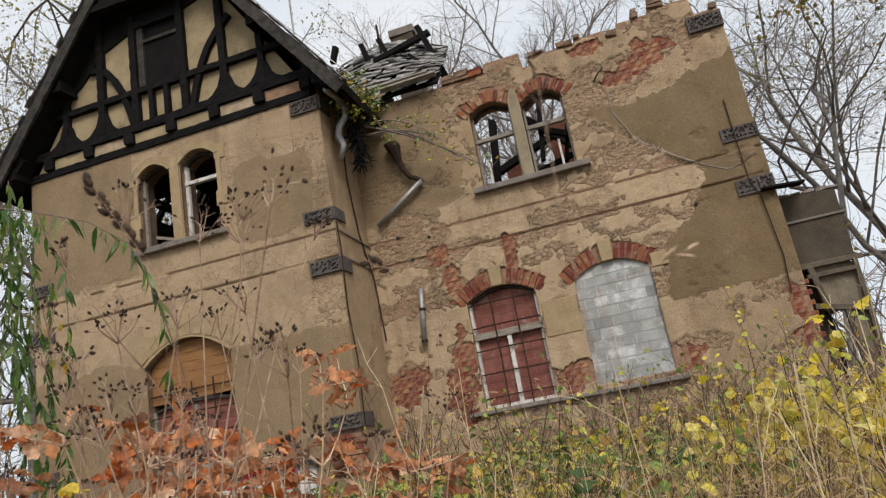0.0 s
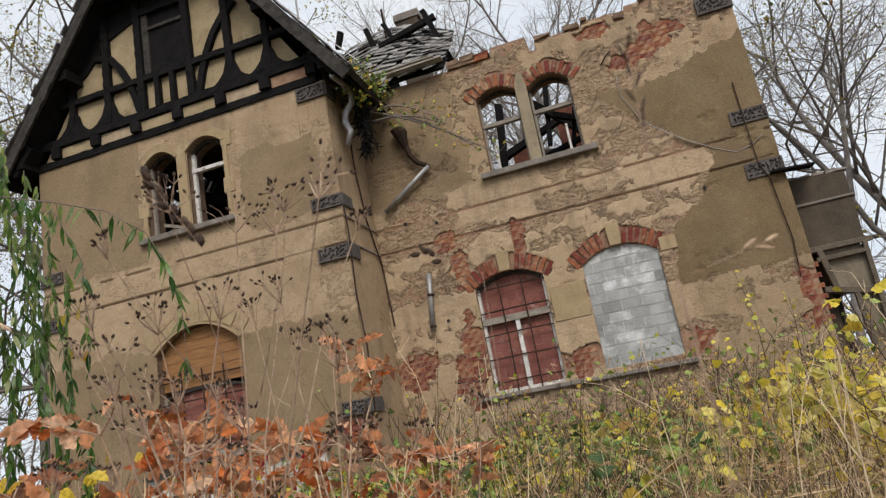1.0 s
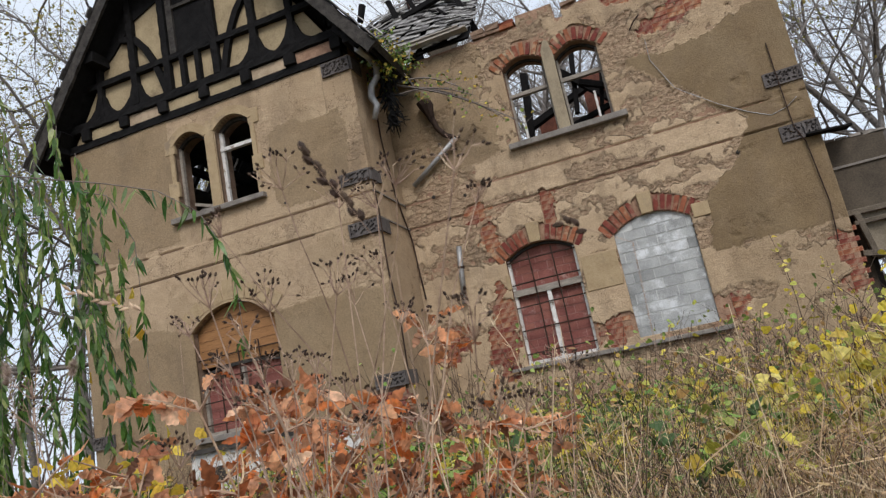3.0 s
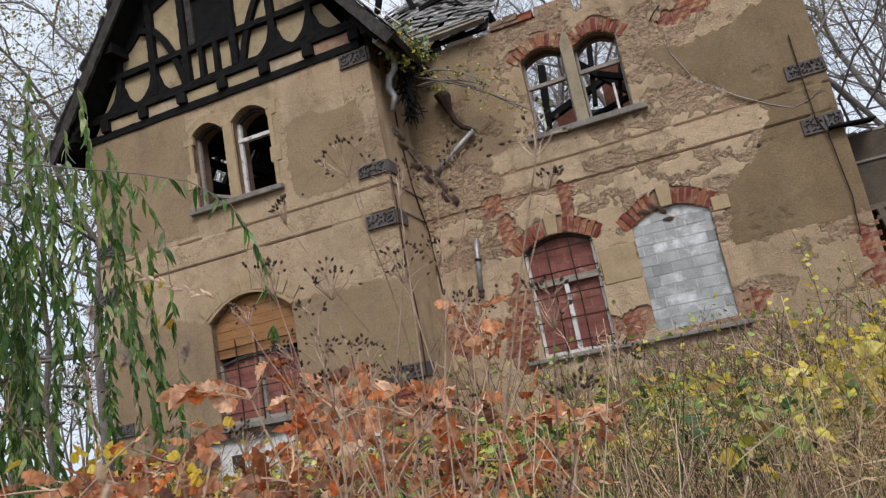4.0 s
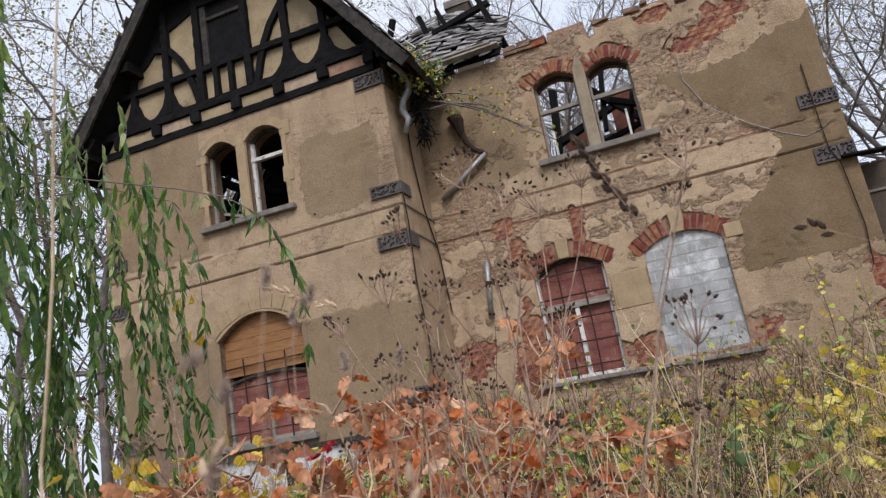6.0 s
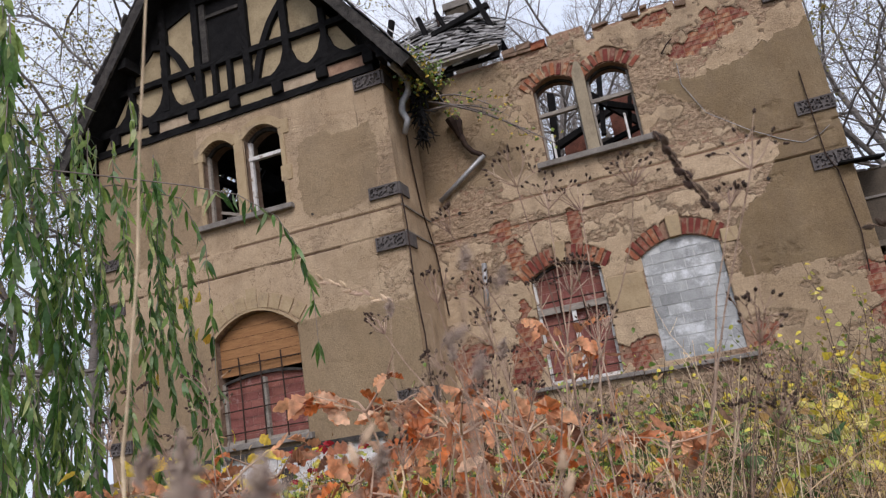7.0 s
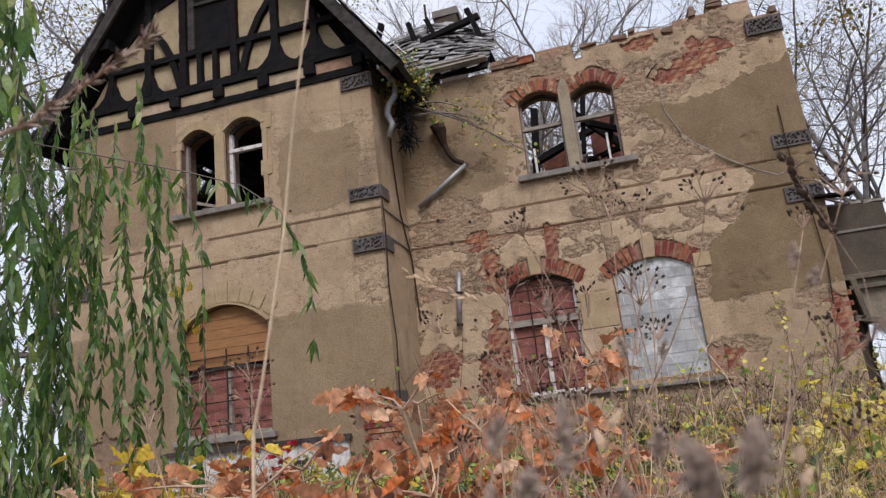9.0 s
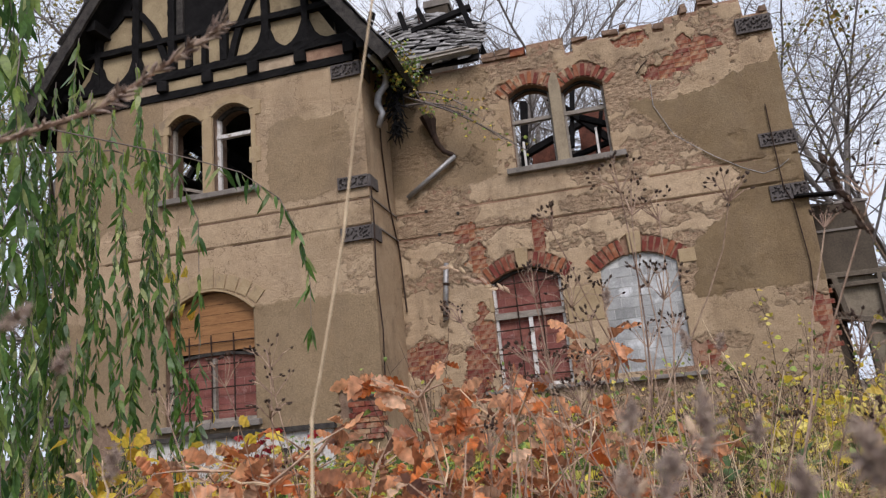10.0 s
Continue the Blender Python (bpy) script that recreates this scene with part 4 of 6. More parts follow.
# ---------------------------------------------------------------- remains of the main roof, chimney, charred rafters
rest = thing("collapsed_roof", "sagging remains of a slate roof with charred rafters", "")
rest.parent = house


def roof_at(u, v):
    """Place on the sagging roof: u along the eave in metres, v up the slope."""
    hump = 0.10 * math.sin(math.pi * min(1, max(0, (u + 0.8) / 2.6)))
    return Vector((0.02 + u, -0.12 + v * 0.70, 7.14 + v * 0.74 + hump * v - 0.14 * max(0.0, u - 0.4) * v * 0.5 + 0.03 * n3(u, v, 0, 3)))


deck = Shape()
for v in range(12):
    for u in range(9):
        deck.v.append(tuple(roof_at(-0.75 + u * 0.305, v * 0.225) - Vector((0, -0.03, 0.05))))
deck.f = [(v * 9 + u, v * 9 + u + 1, v * 9 + u + 10, v * 9 + u + 9) for v in range(11) for u in range(8)]
dk = part("roof_deck", deck, CHARSHADE, rest)
sol = dk.modifiers.new("boards", "SOLIDIFY")
sol.thickness = 0.04
slates = [Shape().box(-0.09, 0.09, -0.13, 0.13, -0.006, 0.008, 0.009).mesh("slate", SLATE) for _ in range(4)]
for row in range(16):
    for c in range(16):
        u, v = -0.7 + c * 0.155 + (0.077 if row % 2 else 0), row * 0.158
        if u > 1.72 - 0.12 * max(0, row - 12) + 0.2 * n3(row, 1, 2, 0.7) or random.random() < 0.10:
            continue
        p, q, r = roof_at(u, v), roof_at(u, v + 0.1), roof_at(u + 0.1, v)
        yv, xv = (q - p).normalized(), (r - p).normalized()
        zv = xv.cross(yv).normalized()
        sl = new("slate", slates[random.randrange(4)])
        m = Matrix((xv, zv.cross(xv), zv)).transposed().to_4x4()
        sl.parent = rest
        sl.matrix_local = Matrix.Translation(p + zv * 0.02) @ m @ pose(0, 0, 0, -9 + random.uniform(-6, 4), random.uniform(-3, 3), random.uniform(-6, 6))
part("eave_plank", Shape().beam((0.30, -0.22, 7.17), (1.74, -0.24, 7.17), 0.10, 0.035, (0, 0.4, 1), 0.006), GREYWOOD, rest, "pale weathered eave plank")
part("eave_plank", Shape().beam((0.22, -0.18, 7.26), (1.60, -0.16, 7.27), 0.09, 0.03, (0, 0.6, 1), 0.006), GREYWOOD, rest, "pale weathered eave plank")
part("loose_slate", Shape().beam((0.72, -0.25, 7.2), (0.66, -0.28, 6.98), 0.10, 0.015), SLATE, rest)
part("rafter_foot", Shape().beam((0.7, -0.2, 7.02), (0.7, 0.5, 7.3), 0.10, 0.13, (0, 0, 1), 0.01), CHARSHADE, rest)
for a, b, w in (((1.30, 1.0, 8.95), (1.74, 1.0, 7.55), 0.10), ((0.35, 1.0, 8.5), (1.52, 1.02, 8.76), 0.11), ((0.64, 1.0, 8.55), (0.5, 1.0, 8.95), 0.09), ((0.22, 1.05, 8.55), (0.12, 1.05, 8.98), 0.11),
                ((-0.62, 1.3, 8.95), (-0.5, 1.3, 9.3), 0.11), ((1.1, 0.8, 8.3), (1.75, 0.6, 7.45), 0.05), ((0.9, 0.9, 8.4), (1.68, 0.9, 7.95), 0.03)):
    rounded(part("charred_rafter", Shape().beam(a, b, w, w, (0, 1, 0), 0.014), CHARSHADE, rest), 0.012)
part("iron_rod", Shape().tube([(0.46, 1.2, 8.7), (0.45, 1.2, 9.4)], 0.025, 6), IRON, rest)
chim = thing("chimney", "grey weathered brick chimney stack", "")
chim.parent = house
part("chimney_shaft", Shape().box(0.22, 0.72, 3.0, 3.5, 7.0, 10.2, 0.01), GREYWALL, chim)
part("cap", Shape().box(0.18, 0.76, 2.96, 3.54, 10.2, 10.36, 0.015), SILL, chim)
part("antenna_mast", Shape().tube([(-1.05, 0.6, 8.6), (-1.05, 0.6, 10.9)], 0.02, 6), ZINC, roof)
part("verge_wire", Shape().tube([(-1.6, FRONT + 0.1, 9.98), (-0.4, FRONT + 0.15, 8.25), (0.72, FRONT + 0.2, 6.86)], 0.008, 4), ZINC, roof)

# burnt-out room behind the paired window
SOOTBRICK = material("sooted_brick", (0.04, 0.02, 0.015), (0.19, 0.07, 0.045), 5, 50, 0.95, 0.5)
room = thing("burnt_interior", "fire-blackened beams and broken brick piers inside the roofless room", "")
room.parent = house
part("brick_pier", Shape().box(2.15, 2.62, 3.0, 3.4, 4.5, 6.55, 0.02), SOOTBRICK, room)
part("brick_pier", Shape().box(3.15, 3.75, 3.0, 3.4, 4.5, 7.15, 0.02), SOOTBRICK, room)
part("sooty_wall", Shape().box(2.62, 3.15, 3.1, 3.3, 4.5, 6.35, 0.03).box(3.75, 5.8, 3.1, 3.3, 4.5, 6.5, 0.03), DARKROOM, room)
for a, b, w in (((2.0, 2.4, 6.15), (3.4, 2.6, 6.75), 0.13), ((2.7, 1.8, 7.0), (3.7, 2.2, 6.1), 0.12), ((3.2, 1.2, 6.25), (4.3, 1.6, 5.9), 0.11), ((2.0, 2.0, 5.2), (2.2, 2.0, 7.1), 0.12),
                ((3.3, 1.4, 5.0), (3.62, 1.4, 6.5), 0.07), ((2.55, 1.0, 5.35), (3.7, 1.3, 5.75), 0.09), ((2.05, 1.2, 5.5), (2.5, 1.4, 5.2), 0.06), ((3.0, 2.0, 6.0), (3.15, 2.1, 7.3), 0.09)):
    rounded(part("charred_beam", Shape().beam(a, b, w, w, (0, 1, 0), 0.014), CHARSHADE, room), 0.012)

# ---------------------------------------------------------------- bricks: arches, patches, broken crown


def arch_bricks(o, y, parent, length=0.235, key=None):
    n = int(2 * (o.half + 0.10) / 0.082)
    for i in range(n):
        u = -1 + 2 * (i + 0.5) / n
        x = o.xc + (o.half + 0.08) * u
        if key and abs(x - key) < 0.13:
            continue
        uu = u * (o.half + 0.08) / o.half
        z = o.zs + o.rise * max(-0.35, 1 - uu * uu)
        nv = Vector((2 * o.rise * uu / o.half, 0, 1)).normalized()
        a = Vector((x, y + 0.035, z + 0.004)) + nv * 0.006
        part("brick", Shape().beam(a, a + nv * (length + random.uniform(-0.015, 0.01)), 0.068, 0.09 + random.uniform(-0.012, 0.006), (0, 1, 0), 0.004), BRICK, parent)
    if key:
        kz = o.head(key)
        rounded(part("keystone", Shape().slab([(key - 0.085, kz - 0.01), (key + 0.085, kz - 0.01), (key + 0.11, kz + 0.31), (key - 0.10, kz + 0.31)], y - 0.045, y + 0.08), SAND, parent), 0.012)


arch_bricks(main_lo, 0.0, wall_main, 0.235, 2.02)
arch_bricks(main_blind, 0.0, wall_main, 0.235, 3.735)
arch_bricks(main_up_a, 0.0, wall_main, 0.2)
arch_bricks(main_up_b, 0.0, wall_main, 0.21)
brick_meshes = [Shape().box(-0.123, 0.123, -0.03, 0.03, -0.0325, 0.0325, 0.0028).mesh("brick", BRICK) for _ in range(6)]
half_meshes = [Shape().box(-0.06, 0.06, -0.03, 0.03, -0.0325, 0.0325, 0.0028).mesh("brick", BRICK) for _ in range(4)]
ALL_OPEN = (main_up_a, main_up_b, main_lo, main_blind)
laid = 0
for row in range(90):
    z = 0.9 + row * 0.0745
    header = row % 2
    step = 0.127 if header else 0.254
    x = 0.08 + (0.06 if header else 0)
    while x < 6.2:
        hw = 0.06 if header else 0.125
        if max(bare_main(x - hw * 0.6, z), bare_main(x + hw * 0.6, z)) > -0.12 and all(o.out(x, z) > hw + 0.005 and (arch_band(o, (x, z), -0.03, 0.29) < 0) for o in ALL_OPEN) \
                and not (2.6 < x < 3.2 and 2.46 < z < 3.1) and laid < 420 and z < crown(x) - 0.04:
            b = new("brick", random.choice(half_meshes if header else brick_meshes))
            b.parent = wall_main
            b.matrix_local = pose(x, 0.049 + random.uniform(-0.006, 0.004), z, random.uniform(-1, 1), random.uniform(-0.8, 0.8), random.uniform(-1, 1))
            laid += 1
        x += step
for a, c, z in CROWN[1:]:
    x = a + 0.02
    while x < c - 0.1:
        w = random.choice((0.12, 0.25, 0.25))
        w = min(w, c - x)
        for layer in range(random.choice((0, 0, 1, 1, 2))):
            part("brick", Shape().box(x + 0.01 * layer, x + w - 0.012, -0.02 - 0.015 * random.random(), 0.36, z + 0.004 + 0.074 * layer, z + 0.066 + 0.074 * layer + random.uniform(-0.02, 0.03), 0.018), RUBBLE if random.random() < 0.85 else BRICK, wall_main)
        x += w
for row in range(7):
    for c in range(2):
        part("brick", Shape().box(-0.50 + c * 0.25 + (0.06 if row % 2 else 0), -0.26 + c * 0.25 + (0.06 if row % 2 else 0), WING - 0.05, WING + 0.02, 1.12 + row * 0.075, 1.185 + row * 0.075, 0.006), BRICK, wall_wing)


# ---------------------------------------------------------------- plants: materials and small makers
def leaf_material(name, colours, rough=0.6, light=0.3, spots=0.25):
    """Leaves whose colour differs from leaf to leaf, with blotches, letting some light through."""
    m = bpy.data.materials.new(name)
    m.use_nodes = True
    nt = m.node_tree
    L = nt.links.new
    b = nt.nodes["Principled BSDF"]
    b.inputs["Roughness"].default_value = rough
    b.inputs["Specular IOR Level"].default_value = 0.3
    g = nt.nodes.new("ShaderNodeNewGeometry")
    r = nt.nodes.new("ShaderNodeValToRGB")
    el = r.color_ramp.elements
    while len(el) < len(colours):
        el.new(0.5)
    for i, c in enumerate(colours):
        el[i].position, el[i].color = i / max(1, len(colours) - 1), rgb(c)
    L(g.outputs["Random Per Island"], r.inputs["Fac"])
    tc = nt.nodes.new("ShaderNodeTexCoord")
    n = node(nt, "ShaderNodeTexNoise", Scale=60.0, Detail=3.0)
    L(tc.outputs["Object"], n.inputs["Vector"])
    mr = nt.nodes.new("ShaderNodeMapRange")
    mr.inputs["From Min"].default_value, mr.inputs["From Max"].default_value = 0.3, 0.7
    mr.inputs["To Min"].default_value, mr.inputs["To Max"].default_value = 1 - spots, 1 + spots
    L(n.outputs["Fac"], mr.inputs["Value"])
    hv = nt.nodes.new("ShaderNodeHueSaturation")
    L(mr.outputs[0], hv.inputs["Value"])
    L(r.outputs["Color"], hv.inputs["Color"])
    L(hv.outputs["Color"], b.inputs["Base Color"])
    tr = nt.nodes.new("ShaderNodeBsdfTranslucent")
    L(hv.outputs["Color"], tr.inputs["Color"])
    ms = nt.nodes.new("ShaderNodeMixShader")
    ms.inputs["Fac"].default_value = light
    L(b.outputs["BSDF"], ms.inputs[1])
    L(tr.outputs["BSDF"], ms.inputs[2])
    L(ms.outputs[0], nt.nodes["Material Output"].inputs["Surface"])
    return m


BARK = material("grey_bark", (0.10, 0.088, 0.078), (0.27, 0.24, 0.215), 5, 40, 0.9, 0.6)
TWIG = material("dark_twig", (0.11, 0.09, 0.08), (0.25, 0.21, 0.185), 8, 40, 0.9, 0.0)
PALETWIG = material("pale_grey_twig", (0.22, 0.195, 0.18), (0.42, 0.385, 0.36), 8, 40, 0.9, 0.0)
STRAW = material("dry_straw", (0.42, 0.31, 0.20), (0.78, 0.62, 0.42), 9, 60, 0.8, 0.0, vary=0.3, islands=True)
DRYSTEM = material("brown_dry_stem", (0.24, 0.145, 0.095), (0.62, 0.45, 0.31), 9, 60, 0.85, 0.0, vary=0.4, islands=True)
UMBELSTEM = material("dry_umbel_stem", (0.165, 0.098, 0.07), (0.48, 0.345, 0.25), 30, 90, 0.8, 0.0, vary=0.3, islands=True)
DARKSTEM = material("dark_brown_stem", (0.04, 0.026, 0.02), (0.11, 0.07, 0.05), 9, 60, 0.85, 0.0, vary=0.35, islands=True)
SEED = material("dark_seed", (0.022, 0.014, 0.010), (0.075, 0.045, 0.03), 30, 90, 0.8, 0.0, vary=0.3, islands=True)
WILLOW = leaf_material("willow_leaf", [(0.035, 0.09, 0.024), (0.075, 0.16, 0.036), (0.14, 0.26, 0.05), (0.04, 0.095, 0.035), (0.28, 0.37, 0.09), (0.09, 0.18, 0.038), (0.20, 0.28, 0.13), (0.50, 0.52, 0.20)], 0.3, 0.45)
GOLD = leaf_material("yellow_leaf", [(0.62, 0.42, 0.03), (0.72, 0.55, 0.08), (0.55, 0.30, 0.03)], 0.5, 0.4)
RUST = leaf_material("rust_oak_leaf", [(0.66, 0.32, 0.16), (0.78, 0.42, 0.22), (0.36, 0.13, 0.06), (0.60, 0.27, 0.13), (0.66, 0.36, 0.20), (0.12, 0.05, 0.03), (0.80, 0.55, 0.36), (0.56, 0.15, 0.035), (0.32, 0.165, 0.09), (0.60, 0.27, 0.12), (0.16, 0.07, 0.04), (0.66, 0.20, 0.05), (0.80, 0.48, 0.28)], 0.38, 0.45, 0.45)
BRAMBLE = leaf_material("bramble_leaf", [(0.115, 0.207, 0.0403), (0.196, 0.299, 0.0633), (0.322, 0.402, 0.092), (0.092, 0.161, 0.046), (0.16, 0.26, 0.055), (0.782, 0.60, 0.075), (0.253, 0.31, 0.0805), (0.0475, 0.085, 0.024), (0.055, 0.10, 0.028), (0.62, 0.42, 0.06), (0.30, 0.17, 0.07)], 0.5, 0.2)
YELLOWISH = leaf_material("pale_yellow_leaf", [(0.72, 0.60, 0.14), (0.84, 0.72, 0.24), (0.45, 0.45, 0.10), (0.78, 0.60, 0.06), (0.52, 0.38, 0.11)], 0.5, 0.4)
DRYLEAF = leaf_material("withered_leaf", [(0.312, 0.18, 0.09), (0.48, 0.312, 0.156), (0.576, 0.42, 0.216), (0.24, 0.144, 0.084)], 0.7, 0.25)
CRIMSON = leaf_material("crimson_leaf", [(0.36, 0.02, 0.03), (0.45, 0.05, 0.06)], 0.5, 0.4)
TREELEAF = leaf_material("sparse_autumn_leaf", [(0.34, 0.25, 0.06), (0.20, 0.21, 0.05), (0.42, 0.33, 0.09), (0.14, 0.16, 0.045)], 0.6, 0.4)
OLIVELEAF = leaf_material("olive_autumn_leaf", [(0.16, 0.15, 0.04), (0.10, 0.11, 0.03), (0.34, 0.24, 0.05), (0.22, 0.12, 0.04)], 0.6, 0.4)
GRASS = leaf_material("dead_grass", [(0.50, 0.34, 0.19), (0.36, 0.22, 0.12), (0.68, 0.50, 0.30), (0.30, 0.22, 0.10), (0.15, 0.08, 0.045)], 0.7, 0.25)

OAK = [(0.0, 0.0), (0.05, 0.08), (0.15, 0.15), (0.17, 0.24), (0.10, 0.31), (0.21, 0.40), (0.25, 0.49), (0.16, 0.56), (0.24, 0.66), (0.20, 0.77), (0.12, 0.82), (0.10, 0.92), (0.0, 1.0)]
OVATE = [(0.0, 0.0), (0.20, 0.07), (0.31, 0.20), (0.25, 0.26), (0.34, 0.40), (0.24, 0.47), (0.27, 0.60), (0.15, 0.67), (0.14, 0.81), (0.0, 1.0)]
ROUND = [(0.0, 0.0), (0.24, 0.12), (0.38, 0.34), (0.34, 0.58), (0.18, 0.84), (0.0, 1.0)]
LANCE = [(0.0, 0.0), (0.085, 0.22), (0.095, 0.45), (0.055, 0.75), (0.0, 1.0)]
SLIM = [(0.0, 0.0), (0.10, 0.16), (0.125, 0.36), (0.10, 0.62), (0.05, 0.84), (0.0, 1.0)]
BLADE = [(0.0, 0.0), (0.007, 0.3), (0.006, 0.6), (0.0, 1.0)]
LOBE = [(0.0, 0.0), (0.30, 0.02), (0.42, 0.22), (0.36, 0.36), (0.50, 0.52), (0.30, 0.62), (0.24, 0.80), (0.0, 1.0)]


def leaf(s, p, d, size, form, fold=0.25, curl=0.25):
    """One leaf blade on a midrib from p along d, folded and curled."""
    d = Vector(d).normalized()
    side = d.cross(Vector((random.uniform(-1, 1), random.uniform(-1, 1), random.uniform(-0.2, 1.0)))).normalized()
    up = side.cross(d)
    p = Vector(p)
    n, k = len(s.v), len(form)
    for sg in (1, -1):
        for i, (w, l) in enumerate(form):
            if sg < 0 and i in (0, k - 1):
                continue
            s.v.append(tuple(p + d * (l * size) + side * (sg * w * size) + up * (fold * w * size - curl * size * l * l)))
    mid = [n] + [n + k + i for i in range(k - 2)] + [n + k - 1]
    for i in range(k - 1):
        a, b, c, e = n + i, n + i + 1, mid[i + 1], mid[i]
        s.f.append((a, b, c) if i == 0 else (a, b, e) if i == k - 2 else (a, b, c, e))


def wander(p, d, length, n, bend=0.15, lift=0.0):
    """A crooked line from p along d."""
    p, d = Vector(p), Vector(d).normalized()
    pts = [p.copy()]
    for _ in range(n):
        d = (d + Vector((random.gauss(0, bend), random.gauss(0, bend), random.gauss(0, bend) + lift))).normalized()
        p = p + d * (length / n)
        pts.append(p.copy())
    return pts


def taper(r0, r1, n):
    return [r0 + (r1 - r0) * i / (n - 1) for i in range(n)]


def grow(wood, twigs, tips, p, d, length, r, level, most, bend, lift, kids):
    """A branch and all that springs from it."""
    segs = 7 if level == 0 else 5 if level < 3 else 3
    pts = wander(p, d, length, segs, bend * (0.6 if level == 0 else 1.0), lift)
    (wood if level < 3 else twigs).tube(pts, taper(r, r * (0.45 if level < most else 0.3), segs + 1), 7 if level < 2 else 4 if level < 3 else 3)
    if level == most:
        tips.append(pts[-1])
        tips.append(pts[-2])
        return
    n = kids[level]
    for i in range(n):
        t = (0.32 if level == 0 else 0.2) + 0.8 * (i + random.random() * 0.7) / n
        t = min(t, 0.99)
        k = int(t * segs)
        q = pts[k].lerp(pts[min(k + 1, segs)], t * segs - k)
        ax = (pts[min(k + 1, segs)] - pts[k]).normalized()
        out = ax.cross(Vector((random.gauss(0, 1), random.gauss(0, 1), random.gauss(0, 1)))).normalized()
        dd = (ax * random.uniform(0.35, 0.9) + out * random.uniform(0.6, 1.0)).normalized()
        grow(wood, twigs, tips, q, dd, length * random.uniform(0.42, 0.66) * (1.1 - 0.45 * t), r * (0.62 - 0.3 * t) * random.uniform(0.7, 1.0), level + 1, most, bend, lift, kids)


def make_tree(name, label, height, r, seed, bend=0.2, lift=0.04, leaves=None, share=0.3, size=0.09, kids=(11, 7, 6, 4), lean=(0, 0, 1), wood_mat=None):
    random.seed(seed)
    wood, twigs, tips = Shape(), Shape(), []
    grow(wood, twigs, tips, (0, 0, -0.1), lean, height * 0.72, r, 0, 4, bend, lift, kids)
    t = thing(name, label, "tree", "bare autumn trees")
    part("trunk", wood, BARK, t, smooth=True)
    tagged(part("twig_crown", twigs, wood_mat or TWIG, t), kind="stuff")
    if leaves:
        s = Shape()
        for q in tips:
            if random.random() < share:
                for _ in range(2):
                    leaf(s, q + Vector((random.gauss(0, 0.12), random.gauss(0, 0.12), random.gauss(0, 0.12))), (random.gauss(0, 1), random.gauss(0, 1), -0.5), size * random.uniform(0.6, 1.2), ROUND)
        tagged(part("crown", s, leaves, t), kind="stuff")
    return t


# ---------------------------------------------------------------- trees round the ruin
t1 = make_tree("bare_tree", "tall leafless tree behind the ruined roof", 21.0, 0.20, 3, 0.17, 0.05, None, kids=(12, 9, 7, 5), wood_mat=PALETWIG)
t1.location = (-2.2, 15.0, 0)
t2 = make_tree("twisted_tree", "crooked bare tree with a few yellow leaves beside the annexe", 17.5, 0.115, 8, 0.34, 0.04, TREELEAF, 0.16, 0.09, (8, 6, 6, 4))
t2.location = (8.6, 8.2, 0)
t3 = make_tree("brown_leaved_tree", "wide tree with thin yellow autumn leaves beside the gable", 19.5, 0.135, 15, 0.28, 0.03, TREELEAF, 0.5, 0.085, (12, 7, 6, 4))
t3.location = (-12.0, 6.5, 0)
t4 = make_tree("yellowing_tree", "tree with drooping twigs and yellow-green leaves", 17.0, 0.2, 21, 0.2, -0.02, OLIVELEAF, 0.8, 0.12, (11, 8, 6, 4))
t4.location = (14.6, 2.2, 0)
for src, x, y, turn, sc in ((t1, 1.8, 16.5, 80, 0.98), (t1, 4.8, 20.0, 200, 1.05), (t1, -6.0, 19, 300, 1.0), (t2, 12.4, 11.0, 140, 0.95),
                            (t1, 14.0, 17.0, 120, 0.95), (t4, 19.5, 10.0, 100, 1.1), (t2, 1.0, 21.0, 250, 1.0), (t1, -13.5, 15.0, 170, 0.9), (t3, -18.5, 9.0, 120, 1.0), (t3, -10.4, 5.0, 260, 0.95), (t3, -8.8, 9.5, 190, 1.0), (t3, -11.8, 4.8, 150, 1.1), (t3, -13.4, 3.6, 70, 1.0)):
    c = copy_thing(src, pose(x, y, 0, 0, 0, turn))
    c.scale = (sc, sc, sc)

# far wood that closes the horizon
far = Shape()
random.seed(5)
for i in range(420):
    a = 2 * math.pi * i / 420
    dist = random.uniform(45, 70)
    if math.cos(a) > -0.2:
        for _ in range(2):
            q = wander((dist * math.sin(a) + random.uniform(-2, 2), dist * math.cos(a), 0), (0, 0, 1), random.uniform(7, 13), 4, 0.12)
            far.tube(q, taper(0.16, 0.03, 5), 3)
            for w in q[2:]:
                for _ in range(4):
                    far.tube(wander(w, (random.gauss(0, 1), random.gauss(0, 1), 0.8), 3.2, 3, 0.25), taper(0.05, 0.015, 4), 3)
tagged(part("far_wood", far, TWIG, None, "far leafless wood along the horizon"), category="wood", kind="stuff")

